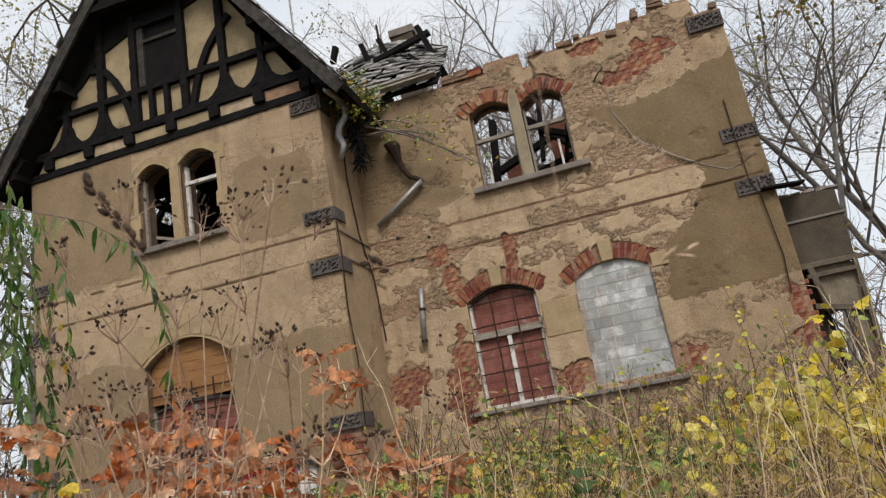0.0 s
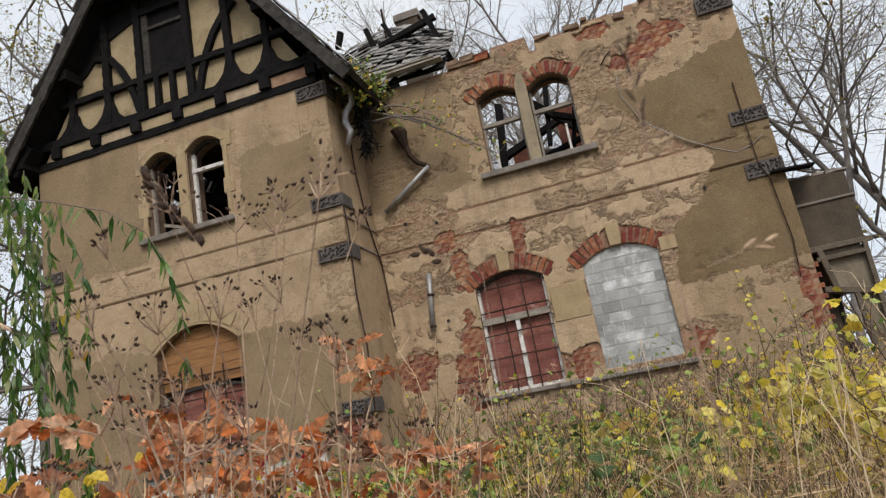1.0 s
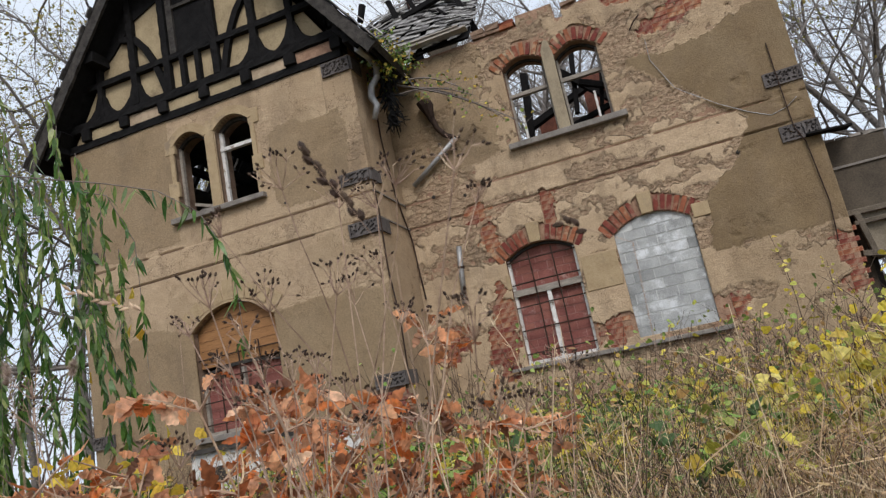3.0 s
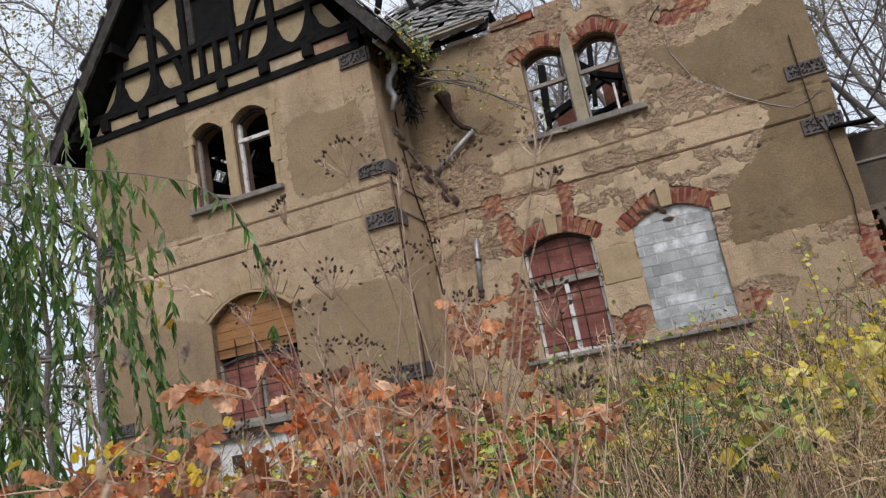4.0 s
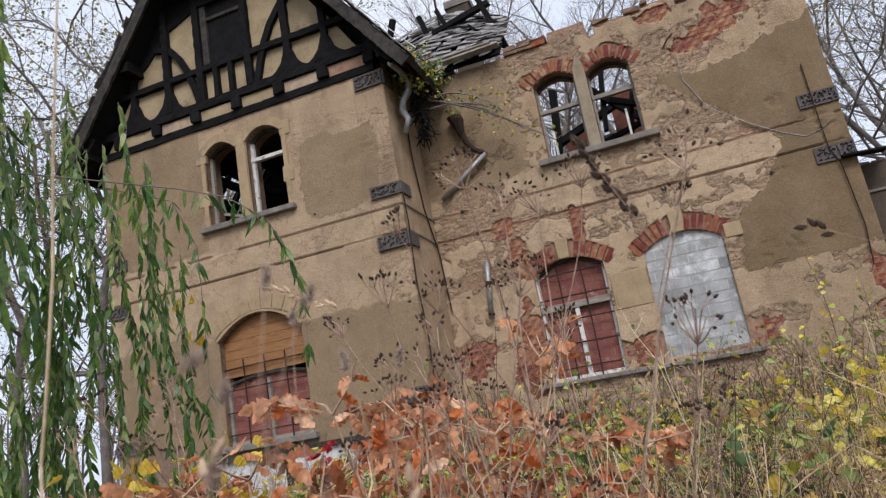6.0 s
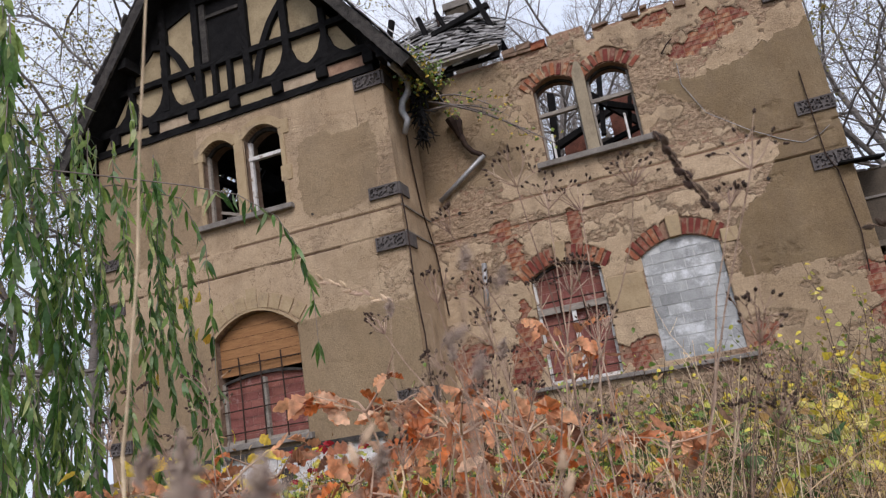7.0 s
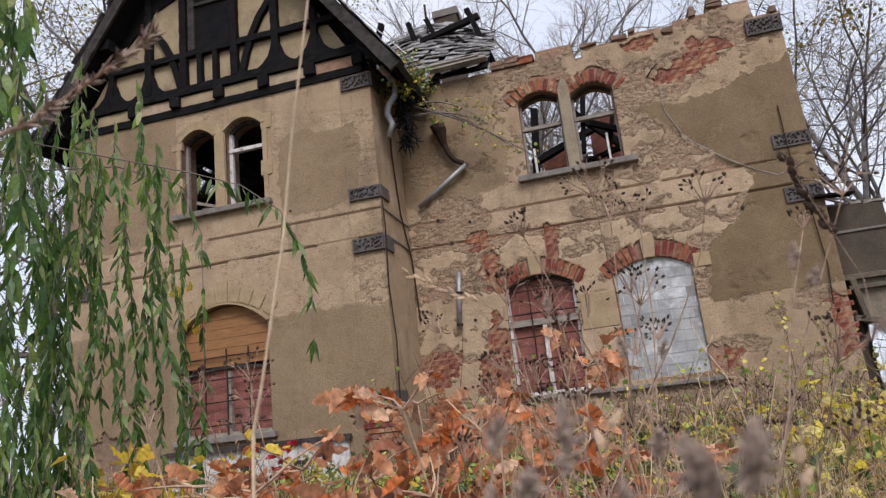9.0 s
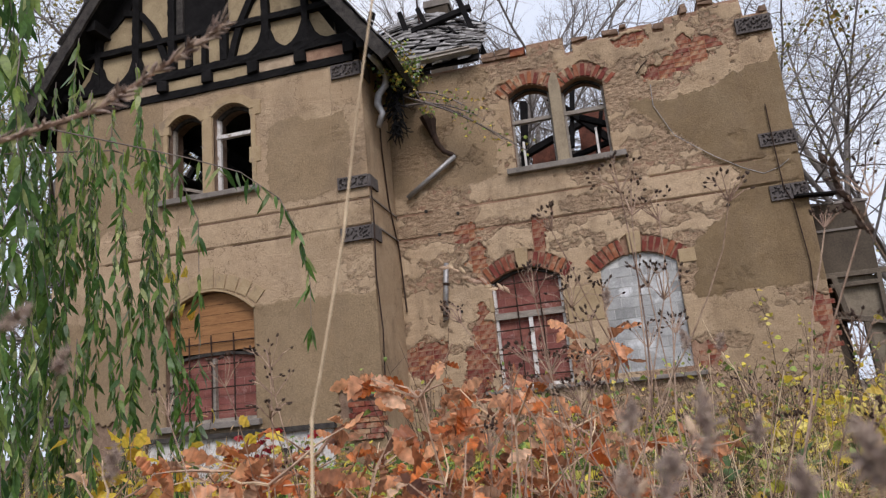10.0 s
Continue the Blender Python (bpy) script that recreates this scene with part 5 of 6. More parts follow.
# ---------------------------------------------------------------- weeping willow in front of the wing
random.seed(11)
willow = thing("weeping_willow", "weeping willow with long green hanging twigs and slim leaves", "tree", at=(-0.9, -8.9, 0))
wo = Vector((-0.9, -8.9, 0))
part("trunk", Shape().tube([(0, 0, -0.1), (0.05, 0.02, 1.5), (0.2, 0.1, 3.2), (0.5, 0.2, 5.0)], [0.3, 0.26, 0.22, 0.16], 12), BARK, willow, smooth=True)
for tip, bow in (((1.7, 0.5, 4.4), 5.5), ((1.5, 1.0, 4.5), 5.6), ((1.7, 0.1, 4.4), 5.4), ((1.0, 1.3, 4.6), 5.7), ((1.8, -0.3, 4.3), 5.4)):
    part("limb", Shape().tube([(0.4, 0.2, 4.6), (tip[0] * 0.4, tip[1] * 0.4, bow), (tip[0] * 0.75, tip[1] * 0.75, bow - 0.3), tip], [0.09, 0.06, 0.035, 0.012], 7), BARK, willow)


def strand_mesh(n_leaves, length, sway, stem_r=0.0035):
    stem, lv = Shape(), Shape()
    pts = [Vector((2.0 * sway * math.sin(2.4 * t) * t + 0.09 * n3(t, sway, length, 3), sway * t * t + 0.09 * n3(t, 3, sway, 3), -length * t)) for t in [i / 12 for i in range(13)]]
    stem.tube(pts, taper(stem_r, 0.0012, 13), 4)
    for i in range(n_leaves):
        t = (i + random.random()) / n_leaves
        k = min(11, int(t * 12))
        p = pts[k].lerp(pts[k + 1], t * 12 - k)
        a = random.uniform(0, 2 * math.pi)
        out = random.choice((0.12, 0.2, 0.3, 0.4, 0.65))
        leaf(lv, p, (out * math.cos(a), out * math.sin(a), -1.0 + random.uniform(-0.2, 0.3)), random.uniform(0.075, 0.15), SLIM, 0.3, random.uniform(-0.25, 0.3))
    return stem.mesh("stem", TWIG), lv.mesh("leaves", WILLOW)


strands = [strand_mesh(random.randint(60, 95), random.uniform(1.5, 2.7), random.uniform(-0.16, 0.16)) for _ in range(9)]


def hang(x, y, z, kind, turn, scale=1.0):
    tw = new("hanging_twig", strands[kind][0])
    tw.parent = willow
    tw.matrix_local = Matrix.Translation(Vector((x, y, z)) - wo) @ pose(0, 0, 0, 0, 0, turn) @ Matrix.Scale(scale, 4)
    lf = new("foliage", strands[kind][1])
    lf.parent = tw


def rope(az, h, z, n, scale):
    """A few twigs that hang close together, with leaves down to their tips."""
    x, y = 3.62 - h * math.sin(az), -10.72 + h * math.cos(az)
    for _ in range(n):
        hang(x + random.gauss(0, 0.035), y + random.gauss(0, 0.035), z + random.uniform(-0.25, 0.25), random.randrange(9), random.uniform(0, 360), scale * random.uniform(0.85, 1.15))


for i in range(12):
    rope(radians(47.0 + 19 * random.random() ** 0.8), random.uniform(2.8, 4.8), random.uniform(2.7, 3.9), random.randint(1, 4), 0.95)
for i in range(17):
    rope(radians(46.5 + 19 * random.random() ** 0.8), random.uniform(2.6, 4.6), random.uniform(1.6, 2.5), random.randint(2, 4), 0.52)
for i in range(70):
    az = radians(47 + 19 * random.random())
    h = random.uniform(2.4, 4.2)
    hang(3.62 - h * math.sin(az), -10.72 + h * math.cos(az), random.uniform(1.15, 1.75), random.randrange(9), random.uniform(0, 360), random.uniform(0.36, 0.5))
for x, y, z in ((1.22, -7.99, 2.78), (1.25, -7.96, 2.7), (1.20, -8.02, 2.5), (1.27, -7.93, 2.35), (1.23, -7.98, 2.2)):
    hang(x, y, z, random.randrange(9), random.uniform(0, 360), 0.62)
for i in range(24):
    k = random.random() ** 1.5
    hang(1.0 + 0.42 * k + random.gauss(0, 0.04), -8.62 + 0.45 * k + random.gauss(0, 0.1), random.uniform(2.25, 3.0), random.randrange(9), random.uniform(0, 360), random.uniform(0.45, 0.7))
arch, archl = Shape(), Shape()
for pts in ([(1.05, -8.75, 2.62), (1.35, -8.5, 2.56), (1.6, -8.33, 2.50), (1.78, -8.22, 2.44), (1.92, -8.14, 2.32), (1.99, -8.09, 2.14), (2.01, -8.06, 1.95), (1.99, -8.03, 1.72)],
            [(1.0, -8.7, 2.5), (1.2, -8.3, 2.62), (1.35, -8.05, 2.58), (1.40, -7.95, 2.35), (1.38, -7.92, 2.0), (1.36, -7.9, 1.62)]):
    arch.tube(pts, taper(0.0036, 0.0012, len(pts)), 5)
    for a, b in zip(pts, pts[1:]):
        for k in range(9):
            q = Vector(a).lerp(Vector(b), random.random())
            leaf(archl, q, (random.gauss(0, 0.35), random.gauss(0, 0.35), -1), random.uniform(0.08, 0.13), LANCE, 0.3, random.uniform(-0.1, 0.3))
for s, nm, mt in ((arch, "arching_twig", TWIG), (archl, "foliage", WILLOW)):
    s.v = [tuple(Vector(v) - wo) for v in s.v]
    part(nm, s, mt, willow)
caught = Shape()
for x, y, z in ((1.29, -7.9, 1.96), (1.28, -7.86, 1.93), (1.20, -7.85, 2.13), (1.26, -7.84, 2.15), (1.42, -7.9, 1.45), (1.5, -7.8, 1.4), (1.1, -8.0, 1.75)):
    leaf(caught, Vector((x, y, z)) - wo, (random.gauss(0, 1), random.gauss(0, 0.5), -0.6), 0.065, LOBE)
tagged(part("caught_foliage", caught, GOLD, willow, "bright yellow maple leaves caught in the twigs"), kind="stuff")

# ---------------------------------------------------------------- rust-coloured oak saplings close by


def oak_sapling(x, y, h, n, spread, seed):
    random.seed(seed)
    t = thing("oak_sapling", "young oak with withered rust-orange lobed leaves", "sapling", "oak saplings", at=(x, y, 0))
    lv = Shape()
    ends = []
    for _ in range(9):
        st = Shape()
        a = random.uniform(0, 2 * math.pi)
        p = wander((0, 0, 0), (0.30 * math.cos(a) * spread / 0.3, 0.30 * math.sin(a) * spread / 0.3, 1), h * random.uniform(0.8, 1.03), 8, 0.07, 0.02)
        st.tube(p, taper(0.007, 0.002, 9), 5)
        for q in p[4:]:
            for _ in range(4):
                tw = wander(q, (random.gauss(0, 1), random.gauss(0, 1), 0.4), random.uniform(0.06, 0.16), 3, 0.2)
                st.tube(tw, taper(0.003, 0.0012, 4), 4)
                ends.append(tw[-1])
                ends.append(tw[-2])
        part("stem", st, DRYSTEM, t)
    for i in range(n):
        q = random.choice(ends)
        leaf(lv, q, (random.gauss(0, 1), random.gauss(0, 1), random.gauss(-0.3, 0.6)), random.uniform(0.030, 0.064), OAK, random.uniform(-1.2, 1.5), random.uniform(-0.8, 1.1))
    tagged(part("foliage", lv, RUST, t), kind="stuff")


for i, (x, y, h, n, w) in enumerate(((3.02, -9.30, 1.40, 330, 0.20), (2.80, -9.42, 1.40, 330, 0.22), (2.56, -9.42, 1.28, 260, 0.22), (3.18, -9.08, 1.22, 220, 0.2), (2.35, -9.2, 1.2, 220, 0.22), (2.9, -9.05, 1.25, 240, 0.24), (2.66, -9.6, 1.25, 160, 0.16))):
    oak_sapling(x, y, h + 0.03, int(n * 2.5), w, 31 + i)

# ---------------------------------------------------------------- dry umbels, seed spikes and straws close by


def umbel_plant(x, y, h, seed, heads=3, tilt=(0, 0)):
    random.seed(seed)
    t = thing("dry_umbel", "dry brown umbel with dark seeds on a thin stem", "weed", "dry umbels", at=(x, y, 0))
    st = Shape()
    main = wander((0, 0, 0), (tilt[0], tilt[1], 1), h, 10, 0.055, 0.0)
    st.tube(main, taper(0.0022, 0.0010, 11), 5)

    def head(p, d, r):
        ry, sd = Shape(), Shape()
        for _ in range(random.randint(6, 9)):
            dd = (Vector(d).normalized() + Vector((random.gauss(0, 0.55), random.gauss(0, 0.55), random.gauss(0, 0.25)))).normalized()
            q = wander(p, dd, r * random.uniform(0.7, 1.1), 3, 0.06, 0.05)
            ry.tube(q, taper(0.0010, 0.0007, 4), 4)
            for _ in range(random.randint(1, 3)):
                e = (dd + Vector((random.gauss(0, 0.6), random.gauss(0, 0.6), random.gauss(0, 0.4)))).normalized()
                w = q[-1] + e * r * random.uniform(0.28, 0.5)
                ry.tube([q[-1], w], 0.0006, 3)
                sd.tube([w - e * 0.0025, w - e * 0.0005, w + e * 0.002, w + e * 0.0048], [0.0006, 0.0021, 0.0019, 0.0004], 6)
        um = part("umbel", ry, UMBELSTEM, t)
        tagged(part("seed_head", sd, SEED, um), kind="stuff")

    head(main[-1], main[-1] - main[-2], 0.042)
    for i in range(heads):
        k = random.randint(5, 8)
        a = random.uniform(0, 2 * math.pi)
        b = wander(main[k], (0.5 * math.cos(a), 0.5 * math.sin(a), 0.8), h * random.uniform(0.10, 0.24), 5, 0.08, 0.03)
        st.tube(b, taper(0.0013, 0.0008, 6), 4)
        head(b[-1], b[-1] - b[-2], random.uniform(0.026, 0.04))
    part("stalk", st, UMBELSTEM, t)


for i, (x, y, h, k) in enumerate(((3.22, -9.74, 1.64, 3), (3.27, -9.70, 1.52, 4), (3.14, -9.74, 1.50, 4), (3.33, -9.66, 1.46, 3), (3.08, -9.72, 1.40, 4), (3.40, -9.68, 1.46, 3), (3.20, -9.62, 1.41, 4),
                                  (2.62, -9.70, 1.46, 3), (2.85, -9.75, 1.45, 3), (3.35, -9.55, 1.44, 3), (2.98, -9.62, 1.38, 4), (3.55, -9.62, 1.40, 2), (2.75, -9.6, 1.42, 2), (3.46, -9.67, 1.54, 2), (3.25, -9.74, 1.65, 1), (3.34, -9.69, 1.50, 3), (3.41, -9.68, 1.52, 2), (3.23, -9.77, 1.62, 1))):
    umbel_plant(x, y, h - 0.02, 60 + i, k)


def seed_spike(x, y, z, d, length, r, seed, mat=SEED, stem=UMBELSTEM, label="dark knotted seed spike on a thin grass stem"):
    """A grass ear: knotted grains on a stem that bends down to the ground."""
    random.seed(seed)
    t = thing("grass_spike", label, "grass", "grass spikes", at=(x, y, 0))
    d = Vector(d).normalized()
    p = Vector((0, 0, z))
    st, sd = Shape(), Shape()
    foot = Vector((-d.x * 0.06, 0.05, 0))
    st.tube([foot, foot.lerp(p, 0.6), p - d * 0.05, p, p + d * length], [0.0007, 0.0005, 0.0004, 0.0004, 0.0003], 4)
    n = int(length / 0.0075)
    for i in range(n):
        c = p + d * (length * i / n)
        o = Vector((random.gauss(0, 1), random.gauss(0, 1), random.gauss(0, 1))).cross(d).normalized()
        e = (d + o * 0.5).normalized()
        q = c + o * r * 0.35
        sd.tube([q, q + e * 0.004, q + e * 0.009, q + e * 0.013], [r * 0.3, r, r * 0.8, r * 0.15], 5)
    part("stem", st, stem, t)
    part("ear", sd, mat, t)


seed_spike(3.516, -10.108, 1.459, (-0.036, -0.030, 0.079), 0.092, 0.0042, 90)
seed_spike(3.130, -9.959, 1.473, (-0.084, -0.036, 0.046), 0.102, 0.0023, 91, DRYSTEM, UMBELSTEM, "slim brown grass ear bent sideways")
seed_spike(3.914, -10.269, 1.396, (0.05, -0.1, 1.0), 0.055, 0.0010, 92)
seed_spike(3.70, -9.95, 1.43, (-0.8, 0.1, 0.5), 0.035, 0.0035, 93)
seed_spike(3.965, -10.134, 1.337, (0.95, 0.1, 0.2), 0.026, 0.0016, 94, DRYSTEM, UMBELSTEM, "pale straw-coloured grass ear bent sideways")
seed_spike(3.292, -10.446, 1.30, (0.2, 0.1, 0.9), 0.022, 0.0026, 95, DRYSTEM)
seed_spike(3.251, -10.444, 1.26, (0.3, 0.1, 0.9), 0.022, 0.0026, 96, DRYSTEM)
seed_spike(3.387, -10.415, 1.27, (0.1, 0.1, 0.9), 0.022, 0.0028, 97, DRYSTEM)
straws = thing("tall_straw", "single tall pale grass straw", "grass")
part("straw_stem", Shape().tube([(2.883, -10.171, 0.0), (2.938, -10.231, 0.7), (2.9831, -10.2706, 1.3329), (2.9964, -10.2770, 1.3708), (3.0347, -10.2979, 1.4894), (3.0596, -10.3162, 1.5848), (3.0915, -10.3363, 1.6942), (3.1071, -10.3459, 1.7465)], [0.0019, 0.0018, 0.0016, 0.0015, 0.0014, 0.0012, 0.0010, 0.0006], 5), STRAW, straws)



def dry_stalk(x, y, h, seed):
    """A thin bleached stalk that forks into a few wiry arms."""
    random.seed(seed)
    t = thing("dry_stalk", "thin bleached weed stalk with wiry forked arms", "weed", "dry stalks", at=(x, y, ground_height(x, y) - 0.03))
    main = wander((0, 0, 0), (random.gauss(0, 0.12), random.gauss(0, 0.08), 1), h, 9, 0.05)
    part("stalk", Shape().tube(main, taper(0.0019, 0.0009, 10), 5), STRAW, t)
    for k in (5, 6, 7, 8):
        for _ in range(random.randint(1, 2)):
            arm = wander(main[k], (random.gauss(0, 0.6), random.gauss(0, 0.5), 0.8), h * random.uniform(0.07, 0.2), 5, 0.16)
            sh = Shape().tube(arm, taper(0.0010, 0.0005, 6), 4)
            for q in arm[3:]:
                sh.tube(wander(q, (random.gauss(0, 0.7), random.gauss(0, 0.5), 0.7), random.uniform(0.02, 0.05), 3, 0.2), [0.0006, 0.0005, 0.0004, 0.0003], 4)
            part("arm", sh, STRAW if random.random() < 0.6 else UMBELSTEM, t)


for i in range(26):
    random.seed(500 + i)
    dry_stalk(random.uniform(3.15, 4.75), random.uniform(-9.75, -8.7), random.uniform(1.2, 1.48), 520 + i)

# fluffy brown grass plumes a hand's width or two from the lens
PLUME = material("grey_brown_plume", (0.19, 0.14, 0.11), (0.44, 0.34, 0.275), 60, 200, 0.9, 0.0, vary=0.3, islands=True)


def grass_plume(tip, length, r, d, seed):
    """A soft seed head of many small hairs on a thin stem that rises from the ground."""
    random.seed(seed)
    p, d = Vector(tip), Vector(d).normalized()
    foot = Vector((p.x + 0.05 * random.uniform(-1, 1), p.y + 0.04, ground_height(p.x, p.y)))
    t = thing("grass_plume", "soft grey-brown seed plume on a thin dry stem", "grass", "grass plumes", at=foot)
    p = p - foot
    st, hair = Shape(), Shape()
    low = p - d * length * 0.5
    st.tube([Vector((0, 0, -0.02)), low * 0.5 + Vector((0.01, 0.01, 0)), low - Vector((d.x, d.y, 1.0)) * 0.04, low, p + d * length * 0.4], [0.0006, 0.0005, 0.0004, 0.0003, 0.0002], 5)
    for i in range(80):
        u = random.random()
        c = low + d * (length * u)
        o = Vector((random.gauss(0, 1), random.gauss(0, 1), random.gauss(0, 1))).normalized()
        w = 0.8 * r * (0.35 + 1.0 * math.sin(math.pi * min(0.95, u + 0.1)))
        e = c + (o + d * 0.5).normalized() * w * random.uniform(0.6, 1.1)
        hair.tube([c, c.lerp(e, 0.6), e], [0.0003, 0.0004 + r * 0.05, 0.0002], 4)
    part("stem", st, UMBELSTEM, t)
    tagged(part("seed_head", hair, PLUME, t), kind="stuff")


for i, (tip, length, r, d) in enumerate((
    ((3.2574, -10.5565, 1.3159), 0.014, 0.0065, (0.2, 0.1, 1)),
    ((3.3958, -10.5798, 1.3388), 0.008, 0.0032, (0.9, 0, 0.4)),
    ((3.3992, -10.5710, 1.3291), 0.008, 0.0034, (0.3, 0, 1)),
    ((3.3070, -10.3060, 1.3637), 0.016, 0.0060, (-0.2, 0, 1)),
    ((3.3362, -10.2750, 1.3617), 0.014, 0.0055, (0.4, 0, 1)),
    ((3.2543, -10.2796, 1.4079), 0.014, 0.0050, (0.1, 0, 1)),
    ((3.2860, -10.5700, 1.3119), 0.026, 0.0095, (0, 0, 1)),
    ((3.3269, -10.6209, 1.3004), 0.020, 0.0102, (-0.3, 0, 1)),
    ((3.3435, -10.6124, 1.3033), 0.020, 0.0093, (0.3, 0, 1)),
    ((3.2683, -10.5714, 1.2934), 0.020, 0.0100, (0.3, 0, 1)),
    ((3.3063, -10.6242, 1.2942), 0.013, 0.0064, (0, 0, 1)),
    ((3.3867, -10.5205, 1.3761), 0.010, 0.0035, (0.2, 0, 1)),
    ((3.3957, -10.5054, 1.3675), 0.010, 0.0035, (0.5, 0, 0.8)),
    ((3.0129, -10.6283, 1.3819), 0.016, 0.0060, (0.8, 0, 0.5)),
    ((3.0058, -10.5943, 1.3653), 0.014, 0.0060, (0.4, 0, 1)),
    ((3.0148, -10.5701, 1.3171), 0.016, 0.0070, (0.2, 0, 1)),
    ((3.2519, -10.5512, 1.2884), 0.016, 0.0070, (-0.2, 0, 1)),
    ((3.3189, -10.4762, 1.3029), 0.014, 0.0060, (0.2, 0, 1)))):
    grass_plume(tip, length, r, d, 400 + i)
reed = thing("arching_reed", "withered grey-brown reed arching over from the side", "grass")
random.seed(440)
bow = [Vector(q) for q in ((2.485, -10.354, 0.0), (2.5850, -10.4040, 1.5323), (2.7312, -10.4048, 1.5866), (2.8595, -10.4005, 1.6027), (2.9254, -10.3936, 1.6363), (2.9763, -10.3887, 1.6643))]
part("stem", Shape().tube(bow, [0.003, 0.0026, 0.0024, 0.002, 0.0016, 0.001], 5), UMBELSTEM, reed)
fl = Shape()
for i in range(150):
    u = 2.0 + 2.95 * random.random()
    k = int(u)
    c = bow[k].lerp(bow[k + 1], u - k)
    o = Vector((random.gauss(0, 1), random.gauss(0, 1), random.gauss(0, 1))).normalized()
    e = c + (o + (bow[k + 1] - bow[k]).normalized()) * random.uniform(0.004, 0.014)
    fl.tube([c, c.lerp(e, 0.6), e], [0.0005, 0.0014, 0.0003], 4)
tagged(part("dry_panicle", fl, PLUME, reed), kind="stuff")

# ---------------------------------------------------------------- the overgrown garden


def clump(name, label, category, group, h, seed, stems, stem_mat, r, leaf_mat, form, size, per, spread=0.45, bend=0.09, twigs=0, from_h=0.35):
    """A plant of many stems with leaves along them."""
    random.seed(seed)
    t = thing(name, label, category, group)
    st, lv = Shape(), Shape()
    for _ in range(stems):
        a, q = random.uniform(0, 2 * math.pi), random.random() ** 0.5 * spread
        p = wander((q * math.cos(a), q * math.sin(a), -0.05), (random.gauss(0, 0.22), random.gauss(0, 0.22), 1), h * random.uniform(0.6, 1.05), 7, bend, -0.015)
        st.tube(p, taper(r, r * 0.3, 8), 4)
        for _ in range(twigs):
            k = random.randint(3, 6)
            b = wander(p[k], (random.gauss(0, 0.6), random.gauss(0, 0.6), 0.7), h * random.uniform(0.1, 0.28), 3, 0.15)
            st.tube(b, taper(r * 0.45, r * 0.2, 4), 3)
            if per:
                leaf(lv, b[-1], (random.gauss(0, 1), random.gauss(0, 1), random.gauss(-0.2, 0.5)), size * random.uniform(0.6, 1.2), form)
        for _ in range(per):
            u = random.uniform(from_h, 1.0) * 7
            k = min(6, int(u))
            c = p[k].lerp(p[k + 1], u - k)
            o = Vector((random.gauss(0, 1), random.gauss(0, 1), random.gauss(0.1, 0.6)))
            leaf(lv, c + o.normalized() * random.uniform(0.01, 0.06), o, size * random.uniform(0.5, 1.25), form, random.uniform(-0.6, 1.1), random.uniform(-0.4, 0.9))
    tagged(part("thicket", st, stem_mat, t), kind="stuff")
    if lv.f:
        tagged(part("foliage", lv, leaf_mat, t), kind="stuff")
    return t


brambles = [clump("bramble_bush", "tangled bramble with green and yellowing leaves", "bush", "brambles", 1.12, 200 + i, 26, DARKSTEM, 0.004, BRAMBLE, OVATE, 0.062, 34, 0.5, 0.14, 2) for i in range(3)]
golden = [clump("yellow_shrub", "thin shrub with large pale yellow leaves", "shrub", "yellow shrubs", 1.3, 220 + i, 13, DARKSTEM, 0.005, YELLOWISH, LOBE, 0.054, 20, 0.42, 0.10, 3, 0.45) for i in range(3)]
weeds = [clump("dry_weed_clump", "brown dead weeds with bare branching stalks", "weed", "dry weeds", 1.3, 240 + i, 80, DARKSTEM if i == 0 else DRYSTEM, 0.0030, DRYLEAF, LANCE, 0.04, 3, 0.5, 0.08, 5) for i in range(3)]
straw = [clump("dead_grass_tuft", "tuft of bleached dead grass", "grass", "grass tufts", 1.0, 260 + i, 90, STRAW, 0.0018, GRASS, BLADE, 0.28, 4, 0.4, 0.10, 0, 0.2) for i in range(2)]
rods = [clump("bare_shoot_clump", "upright bare brown shoots", "shrub", "bare shoots", 1.9, 280 + i, 9, DARKSTEM, 0.006, BRAMBLE, ROUND, 0.06, 2, 0.3, 0.05, 3, 0.6) for i in range(2)]
random.seed(77)


def plant(kinds, x, y, h=1.0):
    src = random.choice(kinds)
    c = copy_thing(src, pose(x, y, ground_height(x, y) - 0.03, random.uniform(-4, 4), random.uniform(-4, 4), random.uniform(0, 360)))
    s = h * random.uniform(0.88, 1.1)
    c.scale = (s, s, s)


for src, x, y in zip(brambles + golden + weeds + straw + rods, (1.2, 1.9, 0.6, 4.5, 5.2, 5.8, 4.2, 4.9, 5.5, 4.6, 5.4, 4.0, 5.0), (-4.0, -5.4, -3.0, -5.0, -4.4, -6.0, -3.6, -5.2, -4.6, -7.0, -6.6, -2.4, -1.8)):
    src.location = (x, y, ground_height(x, y))


def tops(x, y):
    """How high the growth stands: lower toward the wing, higher to the east."""
    return 1.0 + 0.05 * max(-4, min(4, x - 2.5)) + 0.12 * n3(x, y, 4, 0.8)


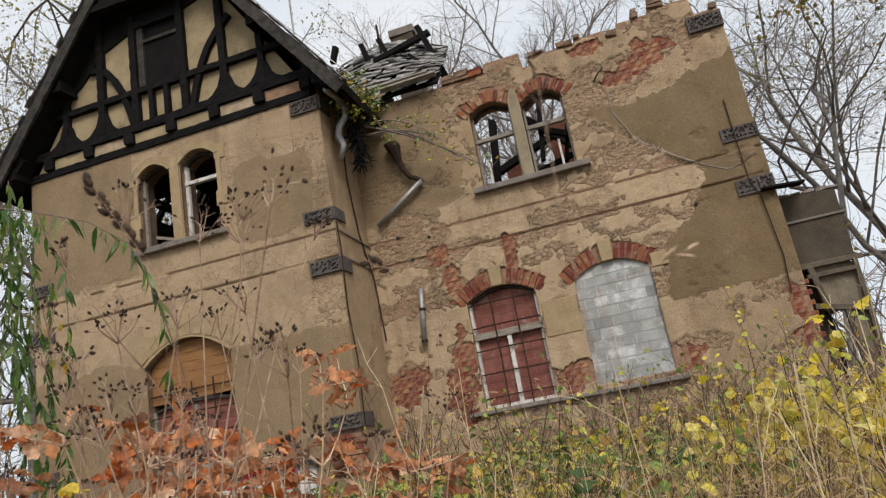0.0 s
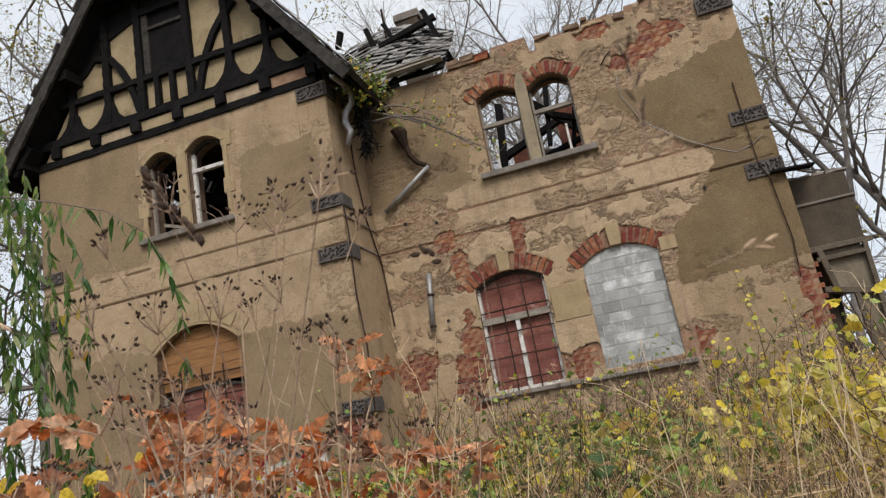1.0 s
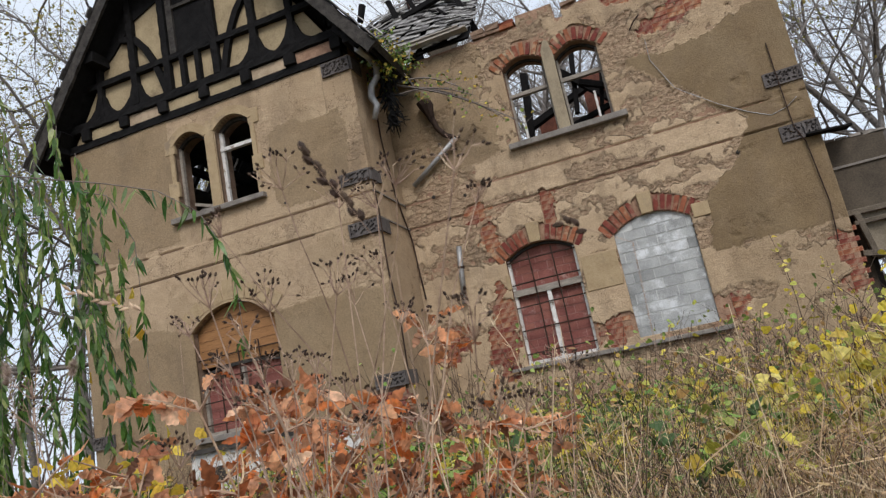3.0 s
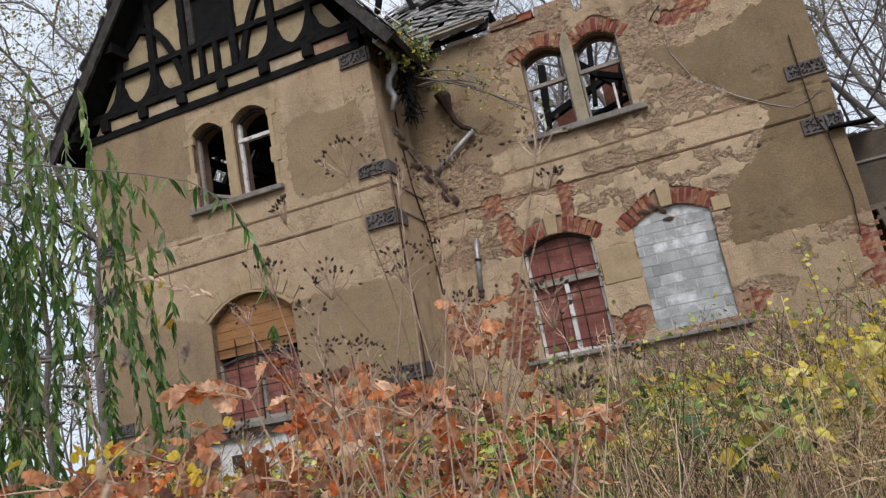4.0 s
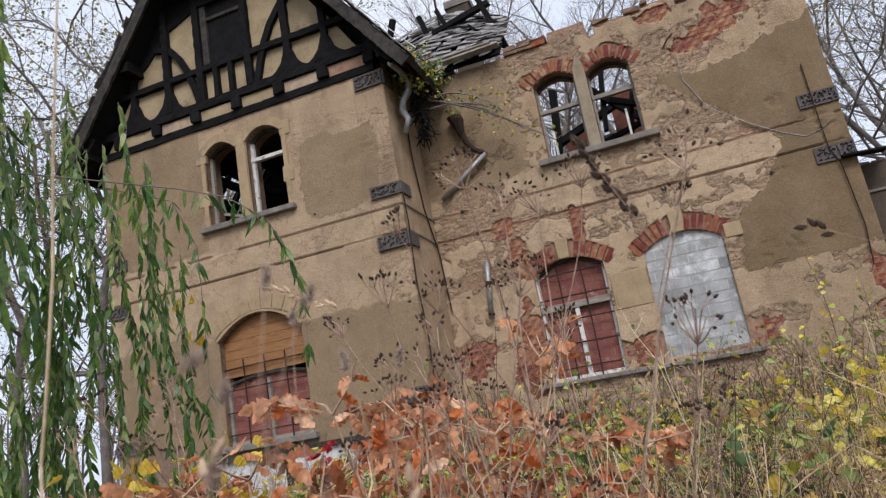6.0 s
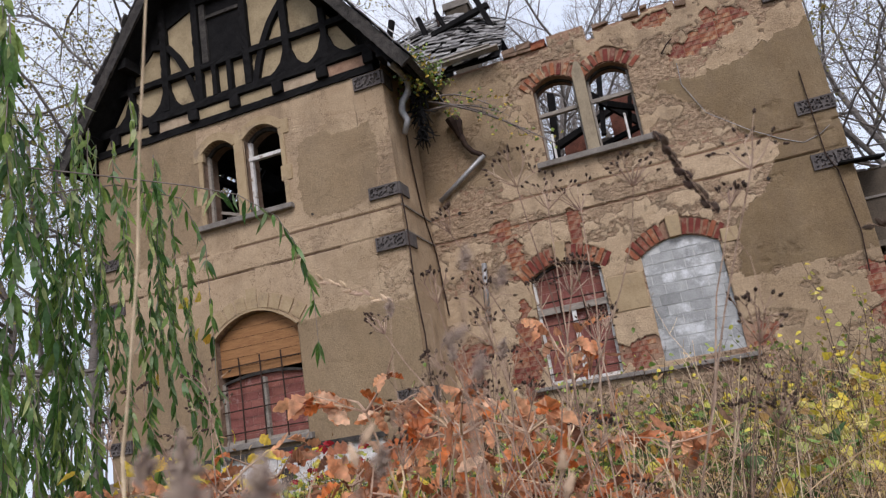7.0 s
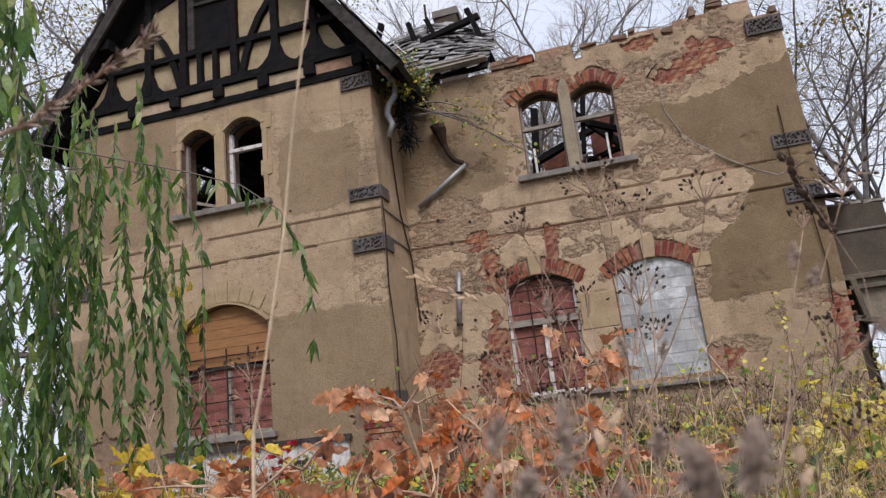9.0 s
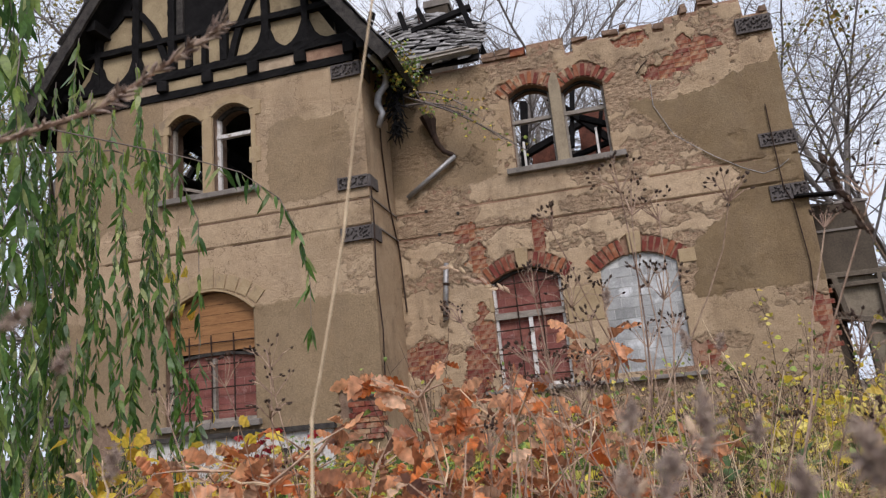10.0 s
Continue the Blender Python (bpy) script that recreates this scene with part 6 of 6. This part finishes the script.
for i in range(104):
    x, y = random.uniform(-1.5, 4.2), random.uniform(-7.4, -1.9)
    if x < 0.5 and y > -2.6:
        continue
    plant(brambles, x, y, tops(x, y))
for i in range(34):
    x, y = random.uniform(3.5, 6.4), random.uniform(-8.5, -6.2)
    plant(straw, x, y, random.uniform(1.0, 1.22))
for i in range(30):
    x, y = random.uniform(0.8, 3.2), random.uniform(-7.0, -4.5)
    plant(brambles, x, y, tops(x, y) * 1.04)
for i in range(38):
    x, y = random.uniform(2.8, 8.0), random.uniform(-7.6, -1.0)
    plant(golden, x, y, tops(x, y) * 0.98)
for i in range(84):
    x, y = random.uniform(3.3, 8.4), random.uniform(-8.0, -0.7)
    plant(weeds, x, y, tops(x, y) * random.uniform(0.8, 1.08))
for i in range(70):
    x, y = random.uniform(3.5, 7.8), random.uniform(-8.4, -2.5)
    plant(straw, x, y, tops(x, y) * random.uniform(0.9, 1.1))
for i in range(36):
    x, y = random.uniform(1.0, 7.0), random.uniform(-4.4, -0.8)
    plant(rods, x, y, random.uniform(0.75, 1.12))
for i in range(64):
    x, y = random.uniform(-5.8, 0.8), random.uniform(-6.5, -2.2)
    plant(random.choice((brambles, brambles, weeds, golden)), x, y, random.uniform(0.9, 1.15))
for x, y in ((1.9, -8.2), (2.3, -8.0), (2.8, -8.1), (3.3, -7.9), (3.9, -8.2), (4.4, -8.0), (1.5, -7.6), (0.9, -7.2)):
    plant(weeds, x, y, random.uniform(0.8, 0.9))
for x, y in ((4.95, -7.25), (5.1, -6.9), (4.7, -6.6), (5.4, -6.5), (4.85, -7.7), (5.3, -7.5), (4.5, -7.1), (5.7, -7.0), (5.0, -6.2), (4.4, -6.3), (5.6, -6.0)):
    plant(golden, x, y, random.uniform(1.0, 1.2))
maple = [clump("maple_seedling", "maple seedlings with bright yellow leaves", "seedling", "maple seedlings", 1.42, 300 + i, 9, DRYSTEM, 0.003, GOLD, LOBE, 0.062, 5, 0.2, 0.08, 1, 0.78) for i in range(2)]
for src, (x, y) in zip(maple, ((1.75, -8.75), (1.55, -8.95))):
    src.location = (x, y, 0)
random.seed(78)
for x, y, h in ((1.742, -8.579, 0.984), (1.680, -8.797, 0.959), (1.849, -8.459, 1.016), (1.862, -8.679, 0.970)):
    plant(maple, x, y, h)
for x, y, h in ((1.95, -8.6, 1.0), (1.4, -8.7, 1.05), (1.7, -8.3, 0.98), (1.2, -8.4, 1.08)):
    plant(maple, x, y, h)
for x, y, h in ((0.55, -8.3, 1.08), (0.85, -8.1, 1.05), (1.15, -7.9, 1.02), (0.7, -8.6, 1.05), (0.3, -7.9, 1.12), (1.3, -8.15, 0.98)):
    plant(weeds[:1], x, y, h)
    plant(brambles, x + 0.1, y + 0.1, h * 1.12)
for i in range(90):
    x, y = random.uniform(-5.0, 11.0), random.uniform(-17.0, -8.6)
    if math.hypot(x - 3.6, y + 10.7) > 1.3 and (y < -10.9 or x > 6.0 or x < 0.5):
        plant(straw, x, y, random.uniform(0.35, 0.75))
climber = clump("dead_climber", "dark dead climber stems in the inner corner of the walls", "climber", "", 2.75, 320, 16, DARKSTEM, 0.011, DRYLEAF, ROUND, 0.04, 2, 0.16, 0.06, 3, 0.3)
climber.location = (0.42, -0.42, 0)
sapling = clump("yellow_sapling", "slender sapling with yellow-green leaves before the wall", "sapling", "", 2.7, 330, 4, DARKSTEM, 0.008, YELLOWISH, ROUND, 0.06, 16, 0.2, 0.06, 4, 0.66)
sapling.location = (5.25, -0.75, 0)
cr = thing("crimson_vine", "small vine with crimson leaves before the plinth", "vine", at=(-1.2, -2.4, 0))
s, sl = Shape(), Shape()
for _ in range(6):
    p = wander((random.gauss(0, 0.3), 0, 0), (random.gauss(0, 0.3), random.gauss(0, 0.2), 1), 1.35, 7, 0.12)
    s.tube(p, taper(0.005, 0.002, 8), 4)
    for q in p[3:]:
        for _ in range(3):
            leaf(sl, q, (random.gauss(0, 1), random.gauss(0, 1), 0.2), random.uniform(0.07, 0.12), LOBE)
tagged(part("thicket", s, DRYSTEM, cr), kind="stuff")
tagged(part("foliage", sl, CRIMSON, cr), kind="stuff")

# climbing plant at the broken eave and its arching twigs
ivy = thing("eave_creeper", "leafy creeper on the broken eave with arching bare twigs", "creeper", at=(0.3, -0.8, 0))
random.seed(41)
s, sl, dead = Shape(), Shape(), Shape()
for _ in range(34):
    p = wander((random.uniform(-0.1, 0.4), random.uniform(-0.15, 0.5), random.uniform(6.5, 7.0)), (random.gauss(0.1, 0.6), random.gauss(-0.2, 0.4), random.gauss(0.2, 0.7)), random.uniform(0.25, 0.55), 4, 0.25)
    s.tube(p, taper(0.008, 0.003, 5), 4)
    for q in p:
        for _ in range(5):
            leaf(sl, q + Vector((random.gauss(0, 0.05), random.gauss(0, 0.05), random.gauss(0, 0.05))), (random.gauss(0, 1), random.gauss(0, 1), random.gauss(0, 1)), random.uniform(0.04, 0.075), ROUND)
for a, b in (((0.1, 0.3, 6.5), (2.05, 0.3, 5.18)), ((0.15, 0.3, 6.3), (1.35, 0.3, 5.9)), ((0.3, 0.35, 6.42), (1.7, 0.35, 5.45)), ((0.2, 0.3, 6.5), (1.2, 0.2, 6.05))):
    pts = [Vector(a).lerp(Vector(b), t / 8) + Vector((0, 0, 0.12 * math.sin(math.pi * t / 8))) for t in range(9)]
    s.tube(pts, taper(0.02, 0.008, 9), 5)
    for q in pts[2:]:
        for _ in range(3):
            w = wander(q, (random.gauss(0.4, 0.5), random.gauss(0, 0.3), random.gauss(-0.1, 0.6)), random.uniform(0.1, 0.35), 3, 0.2)
            s.tube(w, taper(0.004, 0.002, 4), 3)
            for _ in range(2):
                leaf(sl, w[-1], (random.gauss(0, 1), random.gauss(0, 1), -0.4), random.uniform(0.04, 0.07), ROUND)
for _ in range(110):
    z = random.uniform(5.75, 6.75)
    w = 0.035 + 0.10 * max(0.0, z - 6.1)
    p = wander((0.08 + random.gauss(0, w), 0.05 + random.gauss(0, w), z), (random.gauss(0.0, 0.25), random.gauss(0, 0.25), -1), random.uniform(0.12, 0.36), 5, 0.3)
    dead.tube(p, taper(0.022, 0.006, 6), 4)
tagged(part("twig_tangle", s, TWIG, ivy), kind="stuff")
tagged(part("foliage", sl, BRAMBLE, ivy), kind="stuff")
part("dead_tangle", dead, CHARSHADE, ivy, "hanging tangle of dead twigs")
